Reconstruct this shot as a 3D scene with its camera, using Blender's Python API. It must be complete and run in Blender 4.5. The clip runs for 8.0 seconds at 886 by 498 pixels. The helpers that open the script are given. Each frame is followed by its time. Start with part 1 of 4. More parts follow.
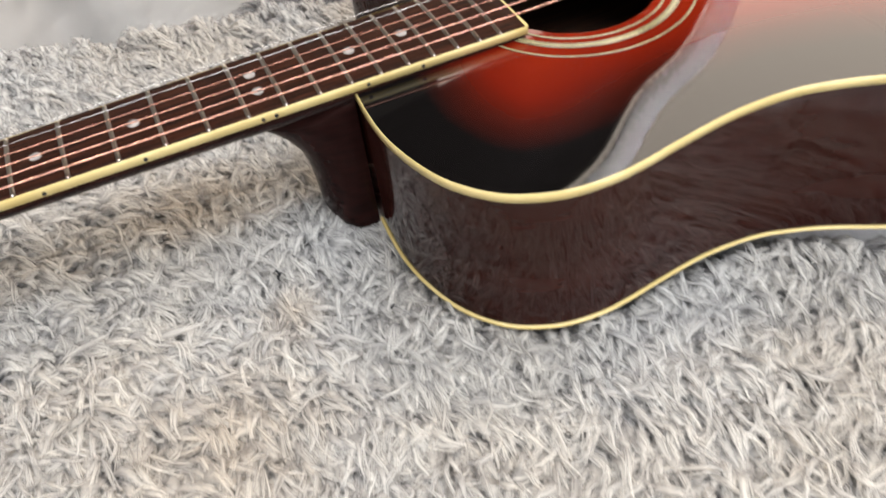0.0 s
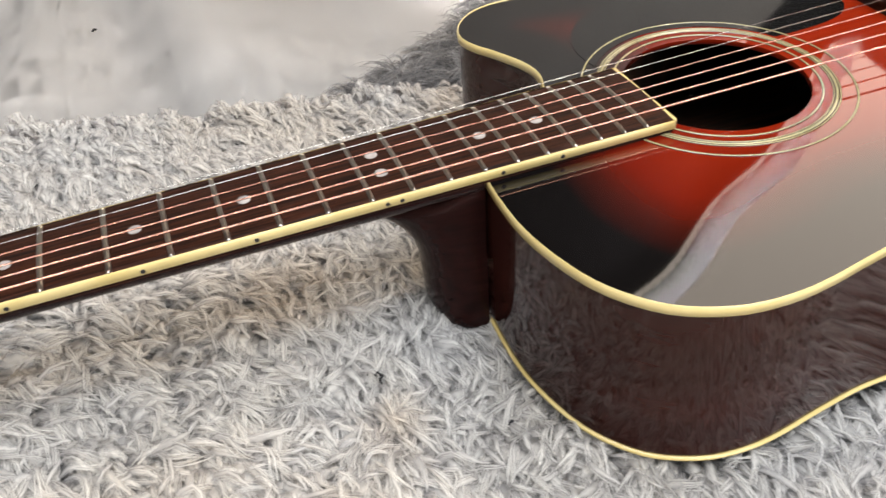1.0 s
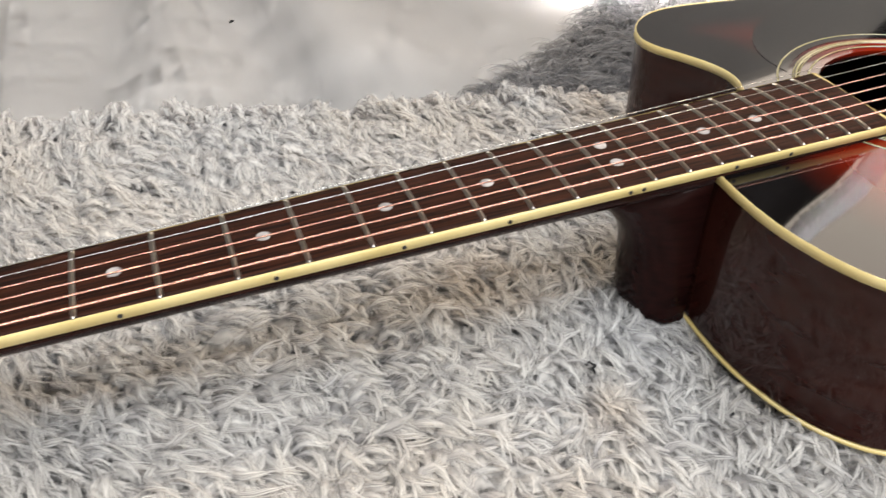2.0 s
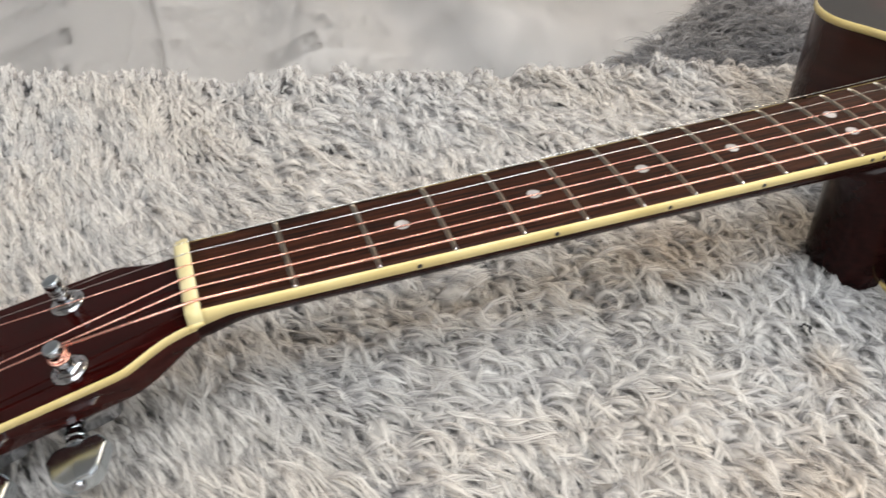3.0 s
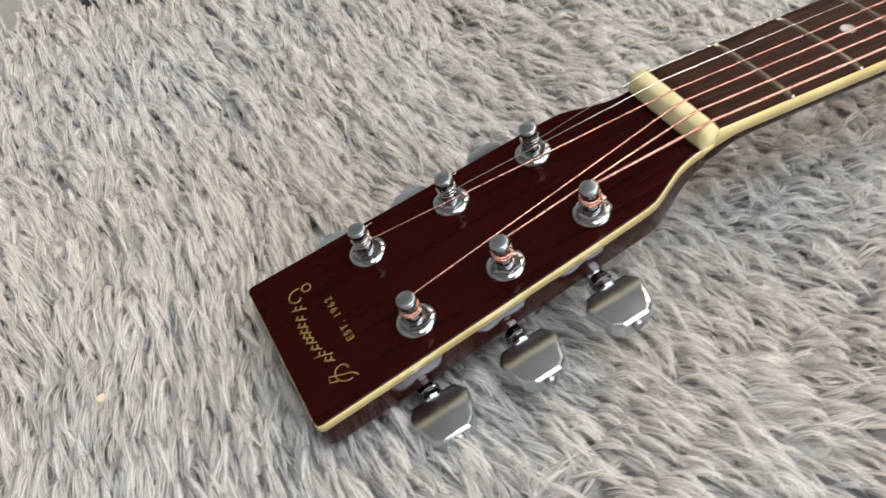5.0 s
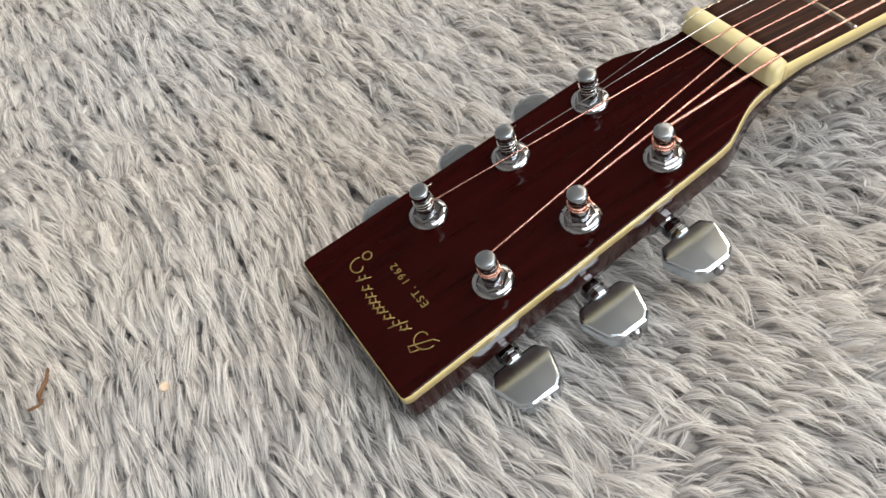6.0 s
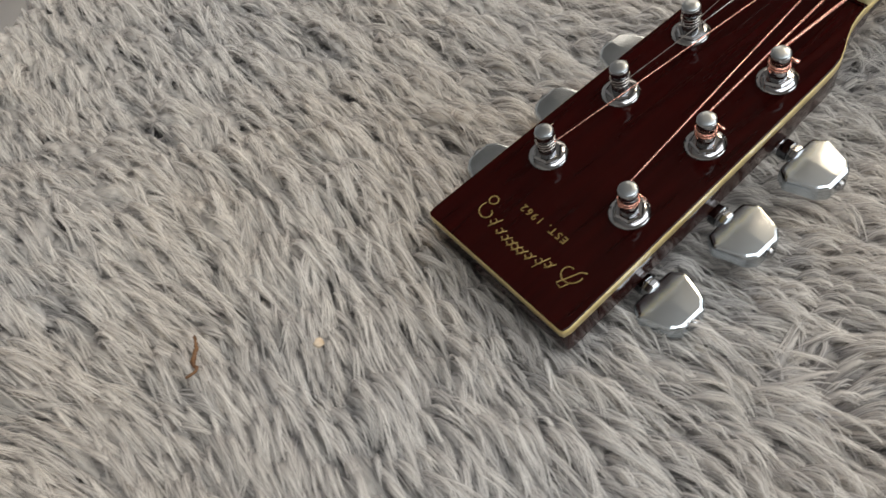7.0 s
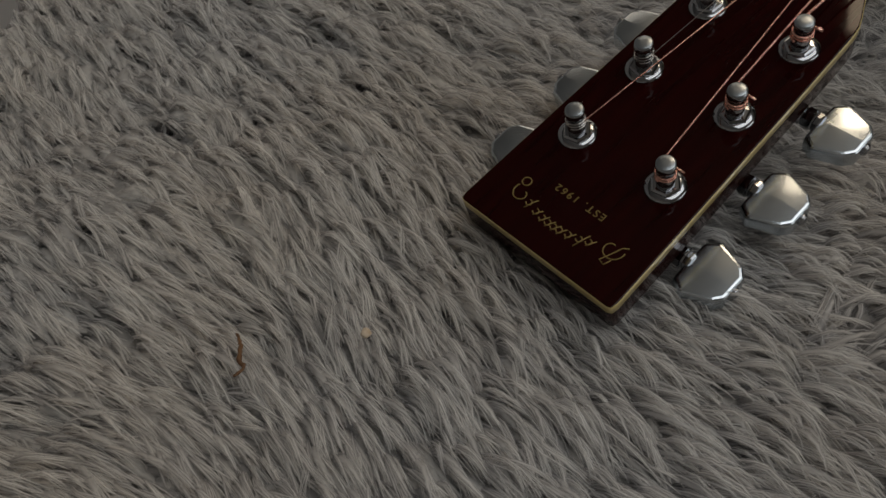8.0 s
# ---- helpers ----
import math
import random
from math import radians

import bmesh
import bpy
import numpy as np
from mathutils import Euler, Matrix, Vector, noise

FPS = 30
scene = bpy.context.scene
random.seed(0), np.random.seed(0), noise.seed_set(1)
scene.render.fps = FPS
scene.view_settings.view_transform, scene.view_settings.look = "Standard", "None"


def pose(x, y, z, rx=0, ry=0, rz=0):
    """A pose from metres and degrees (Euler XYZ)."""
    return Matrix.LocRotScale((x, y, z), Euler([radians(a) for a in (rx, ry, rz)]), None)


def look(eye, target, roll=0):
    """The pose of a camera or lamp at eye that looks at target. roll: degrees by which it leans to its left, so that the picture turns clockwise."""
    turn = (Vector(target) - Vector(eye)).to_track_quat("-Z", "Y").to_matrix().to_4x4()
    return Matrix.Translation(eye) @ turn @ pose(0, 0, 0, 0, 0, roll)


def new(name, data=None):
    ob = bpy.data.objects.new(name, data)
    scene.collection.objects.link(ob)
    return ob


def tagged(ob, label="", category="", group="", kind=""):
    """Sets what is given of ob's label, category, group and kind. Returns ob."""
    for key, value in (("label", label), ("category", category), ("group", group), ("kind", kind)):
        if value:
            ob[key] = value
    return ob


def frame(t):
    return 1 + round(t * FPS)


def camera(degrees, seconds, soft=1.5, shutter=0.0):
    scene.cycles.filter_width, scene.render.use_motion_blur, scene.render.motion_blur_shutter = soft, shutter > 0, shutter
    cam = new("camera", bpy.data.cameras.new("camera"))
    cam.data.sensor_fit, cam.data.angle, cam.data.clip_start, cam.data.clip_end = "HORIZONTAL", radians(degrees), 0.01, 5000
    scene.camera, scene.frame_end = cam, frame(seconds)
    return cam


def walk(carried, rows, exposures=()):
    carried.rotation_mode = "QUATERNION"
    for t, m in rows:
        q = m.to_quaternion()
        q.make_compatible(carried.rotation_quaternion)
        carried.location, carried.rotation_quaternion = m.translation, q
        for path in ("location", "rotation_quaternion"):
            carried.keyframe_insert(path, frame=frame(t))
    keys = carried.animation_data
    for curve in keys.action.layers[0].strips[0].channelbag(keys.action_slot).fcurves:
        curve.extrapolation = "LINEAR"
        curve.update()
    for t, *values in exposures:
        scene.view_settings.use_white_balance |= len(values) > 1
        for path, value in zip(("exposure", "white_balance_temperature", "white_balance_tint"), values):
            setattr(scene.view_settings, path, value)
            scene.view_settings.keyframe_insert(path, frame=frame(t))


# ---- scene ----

# ---------------------------------------------------------------- camera
# The path is given in the guitar's own axes: x from the nut to the bridge,
# y to the treble side, z up from the fingerboard. LEVEL lays it on the rug.
LEVEL = pose(0, 0, 0.0693, -1.535, -5.175, 0)
cam = camera(57.02, 8.0, shutter=0.27)
PATH = [
    (0, (0.27730, -0.36610, 0.24250), (0.71528, 0.91913, -1.22596), -8.056),
    (0.5, (0.27598, -0.32972, 0.23512), (0.70330, 1.07428, -1.12363), -6.442),
    (1, (0.24066, -0.31165, 0.21663), (0.70988, 1.13486, -1.08239), -5.089),
    (1.5, (0.18848, -0.29550, 0.21568), (0.69507, 1.16756, -1.05034), -3.418),
    (1.7, (0.16317, -0.28862, 0.21100), (0.67690, 1.17562, -1.05077), -2.680),
    (2.8, (0.03933, -0.26695, 0.21765), (0.44233, 0.88516, -0.81687), -0.987),
    (3, (0.01433, -0.25828, 0.21710), (0.41374, 0.88655, -0.82686), -0.901),
    (3.5, (-0.04888, -0.23658, 0.22070), (0.34694, 0.89049, -0.84374), -1.805),
    (4, (-0.11277, -0.21775, 0.22306), (0.29931, 0.87372, -0.87188), -2.778),
    (4.5, (-0.15406, -0.20604, 0.21606), (0.28341, 0.84595, -0.90730), -4.198),
    (5, (-0.18681, -0.18208, 0.19124), (0.27231, 0.80771, -0.97903), -4.921),
    (5.2, (-0.19974, -0.17229, 0.18191), (0.26891, 0.79953, -0.99959), -5.154),
    (6.3, (-0.22917, -0.14951, 0.17980), (0.30483, 0.73872, -1.03916), -5.303),
    (6.5, (-0.24174, -0.14236, 0.17914), (0.30533, 0.72973, -1.04568), -5.506),
    (7, (-0.27418, -0.13097, 0.17789), (0.28563, 0.71164, -1.06171), -6.758),
    (7.5, (-0.29288, -0.12283, 0.17992), (0.29067, 0.69195, -1.06732), -7.084),
    (8, (-0.29450, -0.11511, 0.17704), (0.31144, 0.67247, -1.07698), -6.655),
]
EXPOSURE = [(0.0, 0.27, 6500, 10), (0.5, 0.38, 6500, 10), (1.0, 0.33, 6500, 10), (1.5, 0.28, 6500, 10), (3.0, 0.25, 6430, 9), (5.2, 0.09, 6450, 9), (6.5, 0.12, 6560, 9), (7.0, -0.43, 6650, 9), (7.5, -1.12, 6700, 9), (8.0, -1.98, 6760, 9)]
walk(cam, [(t, LEVEL @ look(e, a, r)) for t, e, a, r in PATH], EXPOSURE)

# ---------------------------------------------------------------- light
world = bpy.data.worlds.new("room_air")
scene.world = world
world.use_nodes = True
world.node_tree.nodes["Background"].inputs[0].default_value = (0.9, 0.95, 1.0, 1)
world.node_tree.nodes["Background"].inputs[1].default_value = 0.05


def area_lamp(name, eye, target, w, h, watts, colour):
    data = bpy.data.lights.new(name, "AREA")
    data.shape, data.size, data.size_y, data.energy, data.color = "RECTANGLE", w, h, watts, colour
    ob = new(name, data)
    ob.matrix_world = look(eye, target)
    return ob


# the room's ceiling light, the front window and the bright window beyond the blankets
area_lamp("ceiling_light", (0.10, -0.55, 1.9), (0.10, 0.0, 0), 2.0, 0.9, 39, (0.945, 0.965, 0.99))
# added lamp without a fixture: strengthens the back window's warm light
area_lamp("added_warm_light", (1.35, 0.6, 2.2), (0.2, 0.0, 0), 0.5, 0.5, 24, (1.0, 0.80, 0.58))
area_lamp("front_window_light", (0.75, -2.2, 1.1), (0.1, 0, 0), 1.8, 1.2, 39, (0.94, 0.965, 0.99))
# narrow lamp added out of view, only to brighten the hung blanket's hem
strip = area_lamp("added_hem_light", (0.78, 0.06, 1.30), (0.78, 0.34, 0.535), 0.40, 0.13, 6.0, (1.0, 0.95, 0.92))
strip.data.spread = radians(15)
area_lamp("back_window_light", (1.62, 1.15, 1.02), (0.5, 0.0, 0.2), 1.7, 1.5, 28, (1.0, 0.86, 0.72))


# ---------------------------------------------------------------- materials
def material(name, colour=(0.5, 0.5, 0.5), rough=0.5, metal=0.0, coat=0.0, ior=1.5):
    m = bpy.data.materials.new(name)
    m.use_nodes = True
    b = m.node_tree.nodes["Principled BSDF"]
    b.inputs["Base Color"].default_value = (*colour, 1)
    b.inputs["Roughness"].default_value = rough
    b.inputs["Metallic"].default_value = metal
    b.inputs["Coat Weight"].default_value = coat
    b.inputs["Coat Roughness"].default_value = 0.02
    b.inputs["IOR"].default_value = ior
    return m


def node(m, kind, **values):
    n = m.node_tree.nodes.new(kind)
    for key, value in values.items():
        n.inputs[key].default_value = value
    return n


def link(m, a, out, b, into):
    m.node_tree.links.new(a.outputs[out], b.inputs[into])


def shader(m):
    return m.node_tree.nodes["Principled BSDF"]


def coords(m, scale=(1, 1, 1), space="Object"):
    tc = node(m, "ShaderNodeTexCoord")
    mp = node(m, "ShaderNodeMapping", Scale=scale)
    link(m, tc, space, mp, "Vector")
    return mp


def ramp(m, stops):
    r = m.node_tree.nodes.new("ShaderNodeValToRGB")
    e = r.color_ramp.elements
    while len(e) < len(stops):
        e.new(0.5)
    for el, (p, c) in zip(e, stops):
        el.position, el.color = p, (*c, 1)
    return r


def mottled(m, a, b, scale, detail=4.0, stretch=(1, 1, 1), lo=0.35, hi=0.65):
    """Base colour that wanders between a and b."""
    mp = coords(m, stretch)
    nz = node(m, "ShaderNodeTexNoise", Scale=scale, Detail=detail)
    link(m, mp, "Vector", nz, "Vector")
    r = ramp(m, [(lo, a), (hi, b)])
    link(m, nz, "Fac", r, "Fac")
    link(m, r, "Color", shader(m), "Base Color")
    return nz


def bumped(m, scale, strength, distance=0.0005, stretch=(1, 1, 1)):
    mp = coords(m, stretch)
    nz = node(m, "ShaderNodeTexNoise", Scale=scale, Detail=4.0)
    bp = node(m, "ShaderNodeBump", Strength=strength, Distance=distance)
    link(m, mp, "Vector", nz, "Vector")
    link(m, nz, "Fac", bp, "Height")
    link(m, bp, "Normal", shader(m), "Normal")


def smudged(m, lo, hi, scale=30.0):
    """Finger marks: gloss that wanders a little."""
    mp = coords(m)
    nz = node(m, "ShaderNodeTexNoise", Scale=scale, Detail=3.0)
    mr = node(m, "ShaderNodeMapRange")
    mr.inputs["To Min"].default_value, mr.inputs["To Max"].default_value = lo, hi
    link(m, mp, "Vector", nz, "Vector")
    link(m, nz, "Fac", mr, "Value")
    link(m, mr, "Result", shader(m), "Roughness")


SIDE = material("stained_mahogany_gloss", rough=0.06, ior=1.32)
shader(SIDE).inputs["Specular IOR Level"].default_value = 0.6
mottled(SIDE, (0.017, 0.0045, 0.0035), (0.034, 0.009, 0.006), 3.0, 6.0, (3, 3, 24), 0.2, 0.8)
NECK = material("stained_neck_gloss", rough=0.12, ior=1.3)
shader(NECK).inputs["Specular IOR Level"].default_value = 0.22
mottled(NECK, (0.009, 0.0030, 0.0027), (0.019, 0.0056, 0.0048), 6.0, 6.0, (3, 40, 40))
HEADSIDE = material("stained_headstock_edge", rough=0.08, ior=1.35)
shader(HEADSIDE).inputs["Specular IOR Level"].default_value = 0.3
mottled(HEADSIDE, (0.016, 0.0036, 0.0030), (0.032, 0.0070, 0.0055), 6.0, 6.0, (3, 40, 40))
HEAD = material("headstock_veneer", rough=0.045, ior=1.38)
shader(HEAD).inputs["Specular IOR Level"].default_value = 0.24
mottled(HEAD, (0.0088, 0.0009, 0.0008), (0.0215, 0.0019, 0.0016), 6.0, 8.0, (4, 50, 10), 0.25, 0.75)
BURST = material("sunburst_lacquer", rough=0.035, ior=1.5)
att = node(BURST, "ShaderNodeAttribute")
att.attribute_name = "edge_distance"
nzb = node(BURST, "ShaderNodeTexNoise", Scale=12.0, Detail=3.0)
link(BURST, coords(BURST), "Vector", nzb, "Vector")
wob = node(BURST, "ShaderNodeMath")
wob.operation = "MULTIPLY_ADD"
wob.inputs[1].default_value = 0.012
link(BURST, nzb, "Fac", wob, 0)
link(BURST, att, "Fac", wob, 2)
mrb = node(BURST, "ShaderNodeMapRange")
mrb.inputs["From Min"].default_value, mrb.inputs["From Max"].default_value = 0.0, 0.12
link(BURST, wob, "Value", mrb, "Value")
rb = ramp(BURST, [(0.30, (0.004, 0.0035, 0.0035)), (0.45, (0.035, 0.005, 0.003)), (0.62, (0.115, 0.0075, 0.0022)), (0.95, (0.20, 0.0155, 0.004))])
link(BURST, mrb, "Result", rb, "Fac")
link(BURST, rb, "Color", shader(BURST), "Base Color")
CREAM = material("aged_cream_binding", rough=0.25, coat=0.3)
mottled(CREAM, (0.60, 0.465, 0.180), (0.71, 0.575, 0.26), 25.0, 4.0, (1, 1, 1))
NUT = material("bone_nut", rough=0.35)
mottled(NUT, (0.58, 0.50, 0.25), (0.72, 0.65, 0.40), 60.0, 4.0)
RING = material("rosette_inlay", rough=0.15, coat=0.5)
mottled(RING, (0.29, 0.265, 0.135), (0.43, 0.395, 0.22), 40.0)
LINE = material("dark_purfling", rough=0.12, coat=0.5)
mottled(LINE, (0.022, 0.006, 0.003), (0.040, 0.010, 0.005), 40.0)
ROSE = material("rosewood_fingerboard", rough=0.55, ior=1.25)
shader(ROSE).inputs["Specular IOR Level"].default_value = 0.28
mottled(ROSE, (0.007, 0.0030, 0.0022), (0.042, 0.0135, 0.0070), 7.0, 8.0, (5, 110, 40))
bumped(ROSE, 20.0, 0.35, 0.0003, (6, 120, 40))
NICKEL = material("fret_nickel", (0.29, 0.265, 0.225), 0.3, 1.0)
bumped(NICKEL, 400.0, 0.1, 0.0001)
CHROME = material("chrome", (0.36, 0.37, 0.39), 0.06, 1.0)
smudged(CHROME, 0.05, 0.16, 90.0)
SATIN = material("satin_chrome", (0.37, 0.41, 0.445), 0.31, 1.0)
smudged(SATIN, 0.28, 0.34, 120.0)
BUTTON = material("polished_button_chrome", (0.58, 0.635, 0.68), 0.2, 1.0)
smudged(BUTTON, 0.17, 0.24, 60.0)
PEARL = material("pearl_dot", rough=0.25, coat=0.3)
mottled(PEARL, (0.27, 0.255, 0.25), (0.46, 0.43, 0.42), 220.0)
BLACK = material("black_dot", (0.008, 0.007, 0.006), 0.4)
BRONZE = material("bronze_string", (0.92, 0.50, 0.40), 0.2, 1.0)
wv = node(BRONZE, "ShaderNodeTexWave", Scale=700.0)
wv.bands_direction = "X"
link(BRONZE, coords(BRONZE), "Vector", wv, "Vector")
bpw = node(BRONZE, "ShaderNodeBump", Strength=0.5, Distance=0.0002)
link(BRONZE, wv, "Fac", bpw, "Height")
link(BRONZE, bpw, "Normal", shader(BRONZE), "Normal")
STEEL = material("plain_string", (0.60, 0.59, 0.57), 0.18, 1.0)
smudged(STEEL, 0.18, 0.3, 200.0)
GUARD = material("black_pickguard", (0.006, 0.006, 0.006), 0.07)
smudged(GUARD, 0.05, 0.1, 20.0)
GOLD = material("gold_print", (0.25, 0.18, 0.055), 0.45, 0.3)
smudged(GOLD, 0.3, 0.5, 200.0)
INSIDE = material("raw_wood_inside", rough=0.8)
mottled(INSIDE, (0.03, 0.014, 0.008), (0.07, 0.03, 0.016), 8.0, 5.0, (3, 40, 3))


# ---------------------------------------------------------------- builders
def part(name, bm, mat, parent=None, label="", smooth=True):
    me = bpy.data.meshes.new(name)
    bm.normal_update()
    bm.to_mesh(me)
    bm.free()
    return part_mesh(name, me, mat, parent, label, smooth)


def part_mesh(name, me, mat, parent=None, label="", smooth=True):
    ob = new(name, me)
    me.materials.append(mat)
    if smooth:
        me.shade_smooth()
    if parent is not None:
        ob.parent = parent
    if label:
        ob["label"] = label
    return ob


def grid_faces(bm, rows, closed=False, loop=False):
    """Quads between rows of verts; closed: each row is a ring; loop: the last row meets the first."""
    n = len(rows[0])
    last = len(rows) if loop else len(rows) - 1
    for i in range(last):
        a, b = rows[i], rows[(i + 1) % len(rows)]
        for j in range(n if closed else n - 1):
            k = (j + 1) % n
            bm.faces.new((a[j], a[k], b[k], b[j]))


def ring(bm, pts):
    return [bm.verts.new(p) for p in pts]


def spline(points, count, closed=False):
    """Evenly spaced points on a Catmull-Rom line."""
    p = [Vector(q) for q in points]
    n = len(p)
    dense = []
    for i in range(n if closed else n - 1):
        if closed:
            a, b, c, d = p[i - 1], p[i], p[(i + 1) % n], p[(i + 2) % n]
        else:
            a, b, c, d = p[max(i - 1, 0)], p[i], p[i + 1], p[min(i + 2, n - 1)]
        for k in range(24):
            t = k / 24
            dense.append(0.5 * (2 * b + (c - a) * t + (2 * a - 5 * b + 4 * c - d) * t * t + (3 * b - a - 3 * c + d) * t ** 3))
    dense.append(p[0] if closed else p[-1])
    run = [0.0]
    for a, b in zip(dense, dense[1:]):
        run.append(run[-1] + (b - a).length)
    out, j = [], 0
    steps = count if closed else count - 1
    for i in range(count):
        want = run[-1] * i / steps
        while j < len(run) - 2 and run[j + 1] < want:
            j += 1
        f = (want - run[j]) / max(run[j + 1] - run[j], 1e-9)
        out.append(dense[j].lerp(dense[j + 1], min(f, 1.0)))
    return out


def tube(bm, points, radius, sides=6, caps=True):
    """A round bar along points; radius: a number or one a point."""
    pts = [Vector(p) for p in points]
    rows = []
    up = Vector((0, 0, 1))
    for i, p in enumerate(pts):
        t = (pts[min(i + 1, len(pts) - 1)] - pts[max(i - 1, 0)]).normalized()
        a = t.cross(up)
        a = a.normalized() if a.length > 1e-4 else Vector((1, 0, 0))
        b = a.cross(t).normalized()
        r = radius[i] if isinstance(radius, (list, tuple)) else radius
        rows.append(ring(bm, [p + r * (math.cos(q) * a + math.sin(q) * b) for q in (2 * math.pi * k / sides for k in range(sides))]))
    grid_faces(bm, rows, closed=True)
    if caps:
        bm.faces.new(rows[0][::-1])
        bm.faces.new(rows[-1])
    return rows


def lathe(bm, profile, m=Matrix(), sides=24):
    """Turn (radius, height) pairs about m's z axis."""
    rows = []
    for r, h in profile:
        rows.append(ring(bm, [m @ Vector((r * math.cos(q), r * math.sin(q), h)) for q in (2 * math.pi * k / sides for k in range(sides))]))
    grid_faces(bm, rows, closed=True)
    bm.faces.new(rows[0][::-1])
    bm.faces.new(rows[-1])


def prism(bm, outline, z0, z1, bevel=0.0, m=Matrix()):
    """A plate of the given outline (counter-clockwise), its upper edge rounded by bevel."""
    c = sum((Vector((p[0], p[1])) for p in outline), Vector((0, 0))) / len(outline)

    def inset(p, d):
        v = Vector((p[0], p[1]))
        return v + (c - v).normalized() * d
    levels = [(0, z0), (0, z1)] if bevel == 0 else [(0, z0), (0, z1 - bevel), (bevel * 0.3, z1 - bevel * 0.3), (bevel, z1)]
    rows = [ring(bm, [m @ Vector((*inset(p, d), z)) for p in outline]) for d, z in levels]
    grid_faces(bm, rows, closed=True)
    bm.faces.new(rows[0][::-1])
    bm.faces.new(rows[-1])


def offset_outline(pts, d):
    """The closed outline moved inwards by d (counter-clockwise outline)."""
    n = len(pts)
    out = []
    for i in range(n):
        t = (pts[(i + 1) % n] - pts[i - 1]).normalized()
        out.append(pts[i] + Vector((-t.y, t.x)) * d)
    return out


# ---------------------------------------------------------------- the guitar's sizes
SCALE_LENGTH = 0.644
TOP_Z = -0.0075
HOLE = Vector((0.5025, 0.0025))
HOLE_R = 0.0485


def fret_x(n):
    return SCALE_LENGTH * (1 - 2 ** (-n / 12))


def half_width(x):
    return 0.0215 + 0.006 * x / 0.322


def back_z(x, y=0.0):
    return -0.1035 - 0.045 * (x - 0.36)


BOARD_END = 0.4555
OUTLINE = spline([(x / 1000, y / 1000) for x, y in (
    (358, 24), (358, 0), (357.5, -24), (356.6, -40), (356.6, -58), (358.6, -75), (363.4, -94), (370, -110), (380.5, -124.5), (393, -135), (413, -143.5),
    (435, -146), (455, -144.4), (473, -141.4), (508, -137), (540, -138), (562, -143.5), (584, -152), (622, -171),
    (660, -187), (710, -198), (760, -197), (810, -179), (840, -145), (857, -90), (862, 0), (857, 90), (840, 145), (810, 179),
    (760, 197), (710, 198), (660, 187), (622, 172), (584, 155), (558, 148), (536, 143), (505, 143), (470, 149), (440, 151.5),
    (421, 146), (408, 134), (402, 119), (404, 105), (413, 88), (421, 70), (423.5, 56), (421, 44), (416, 36), (408, 29), (392, 26))], 260, True)

guitar = new("acoustic_guitar")
guitar.matrix_world = LEVEL
tagged(guitar, "glossy red sunburst cutaway acoustic guitar lying on a shaggy rug", "guitar")


# ---------------------------------------------------------------- body
def edge_distance(p):
    best = 1.0
    for q in OUTLINE[::2]:
        if q.x < 0.415 and abs(q.y) < 0.028:
            continue
        best = min(best, (p - q).length)
    return best


def soundboard():
    bm = bmesh.new()
    layer = bm.verts.layers.float.new("edge_distance")
    inner = offset_outline(OUTLINE, 0.0009)
    steps = [0, 0.04, 0.09, 0.15, 0.22, 0.3, 0.38, 0.46, 0.54, 0.63, 0.73, 0.86, 1.0]
    rows = []
    for s in steps:
        row = []
        for p in inner:
            a = (p - HOLE).normalized() * HOLE_R + HOLE
            q = p.lerp(a, s)
            v = bm.verts.new((q.x, q.y, TOP_Z))
            v[layer] = edge_distance(q)
            row.append(v)
        rows.append(row)
    low = []
    for v in rows[-1]:
        w = bm.verts.new((v.co.x, v.co.y, TOP_Z - 0.003))
        w[layer] = 0.045
        low.append(w)
    rows.append(low)
    grid_faces(bm, rows, closed=True)
    ob = part("soundboard", bm, BURST, guitar, "red-to-black sunburst lacquered soundboard", smooth=False)
    return ob


soundboard()
bm = bmesh.new()
rim = offset_outline(OUTLINE, 0.0012)
levels = 8
rows = []
for k in range(levels + 1):
    rows.append(ring(bm, [(p.x, p.y, (TOP_Z - 0.003) * (1 - k / levels) + (back_z(p.x) + 0.003) * k / levels) for p in rim]))
grid_faces(bm, rows, closed=True)
part("side", bm, SIDE, guitar, "dark red-brown glossy bent wooden side")

bm = bmesh.new()
rows = []
for s in (0.0, 0.15, 0.35, 0.6, 0.85, 0.99):
    rows.append(ring(bm, [(*(p.lerp(Vector((0.6, 0)), s)), back_z(p.x * (1 - s) + 0.6 * s) - 0.009 * math.sin(s * math.pi / 2)) for p in rim]))
grid_faces(bm, rows, closed=True)
bm.faces.new(rows[-1])
part("back", bm, SIDE, guitar)


def binding(name, top, width, depth, z_at, label):
    bm = bmesh.new()
    outer, inn = OUTLINE, offset_outline(OUTLINE, width)
    mid_out, mid_in = offset_outline(OUTLINE, 0.0006), offset_outline(OUTLINE, width - 0.0003)
    s = 1 if top else -1
    rows = [ring(bm, [(p.x, p.y, z_at(q.x) - s * dz) for p, q in zip(line, OUTLINE)])
            for line, dz in ((inn, depth), (outer, depth), (outer, 0.0008), (mid_out, 0.0), (mid_in, -0.0003), (inn, 0.0004))]
    grid_faces(bm, rows, closed=True, loop=True)
    return part(name, bm, CREAM, guitar, label)


binding("top_binding", True, 0.0011, 0.0046, lambda x: TOP_Z + 0.0003, "aged cream plastic edge binding")
binding("back_binding", False, 0.003, 0.0024, lambda x: back_z(x) - 0.0004, "aged cream plastic edge binding")

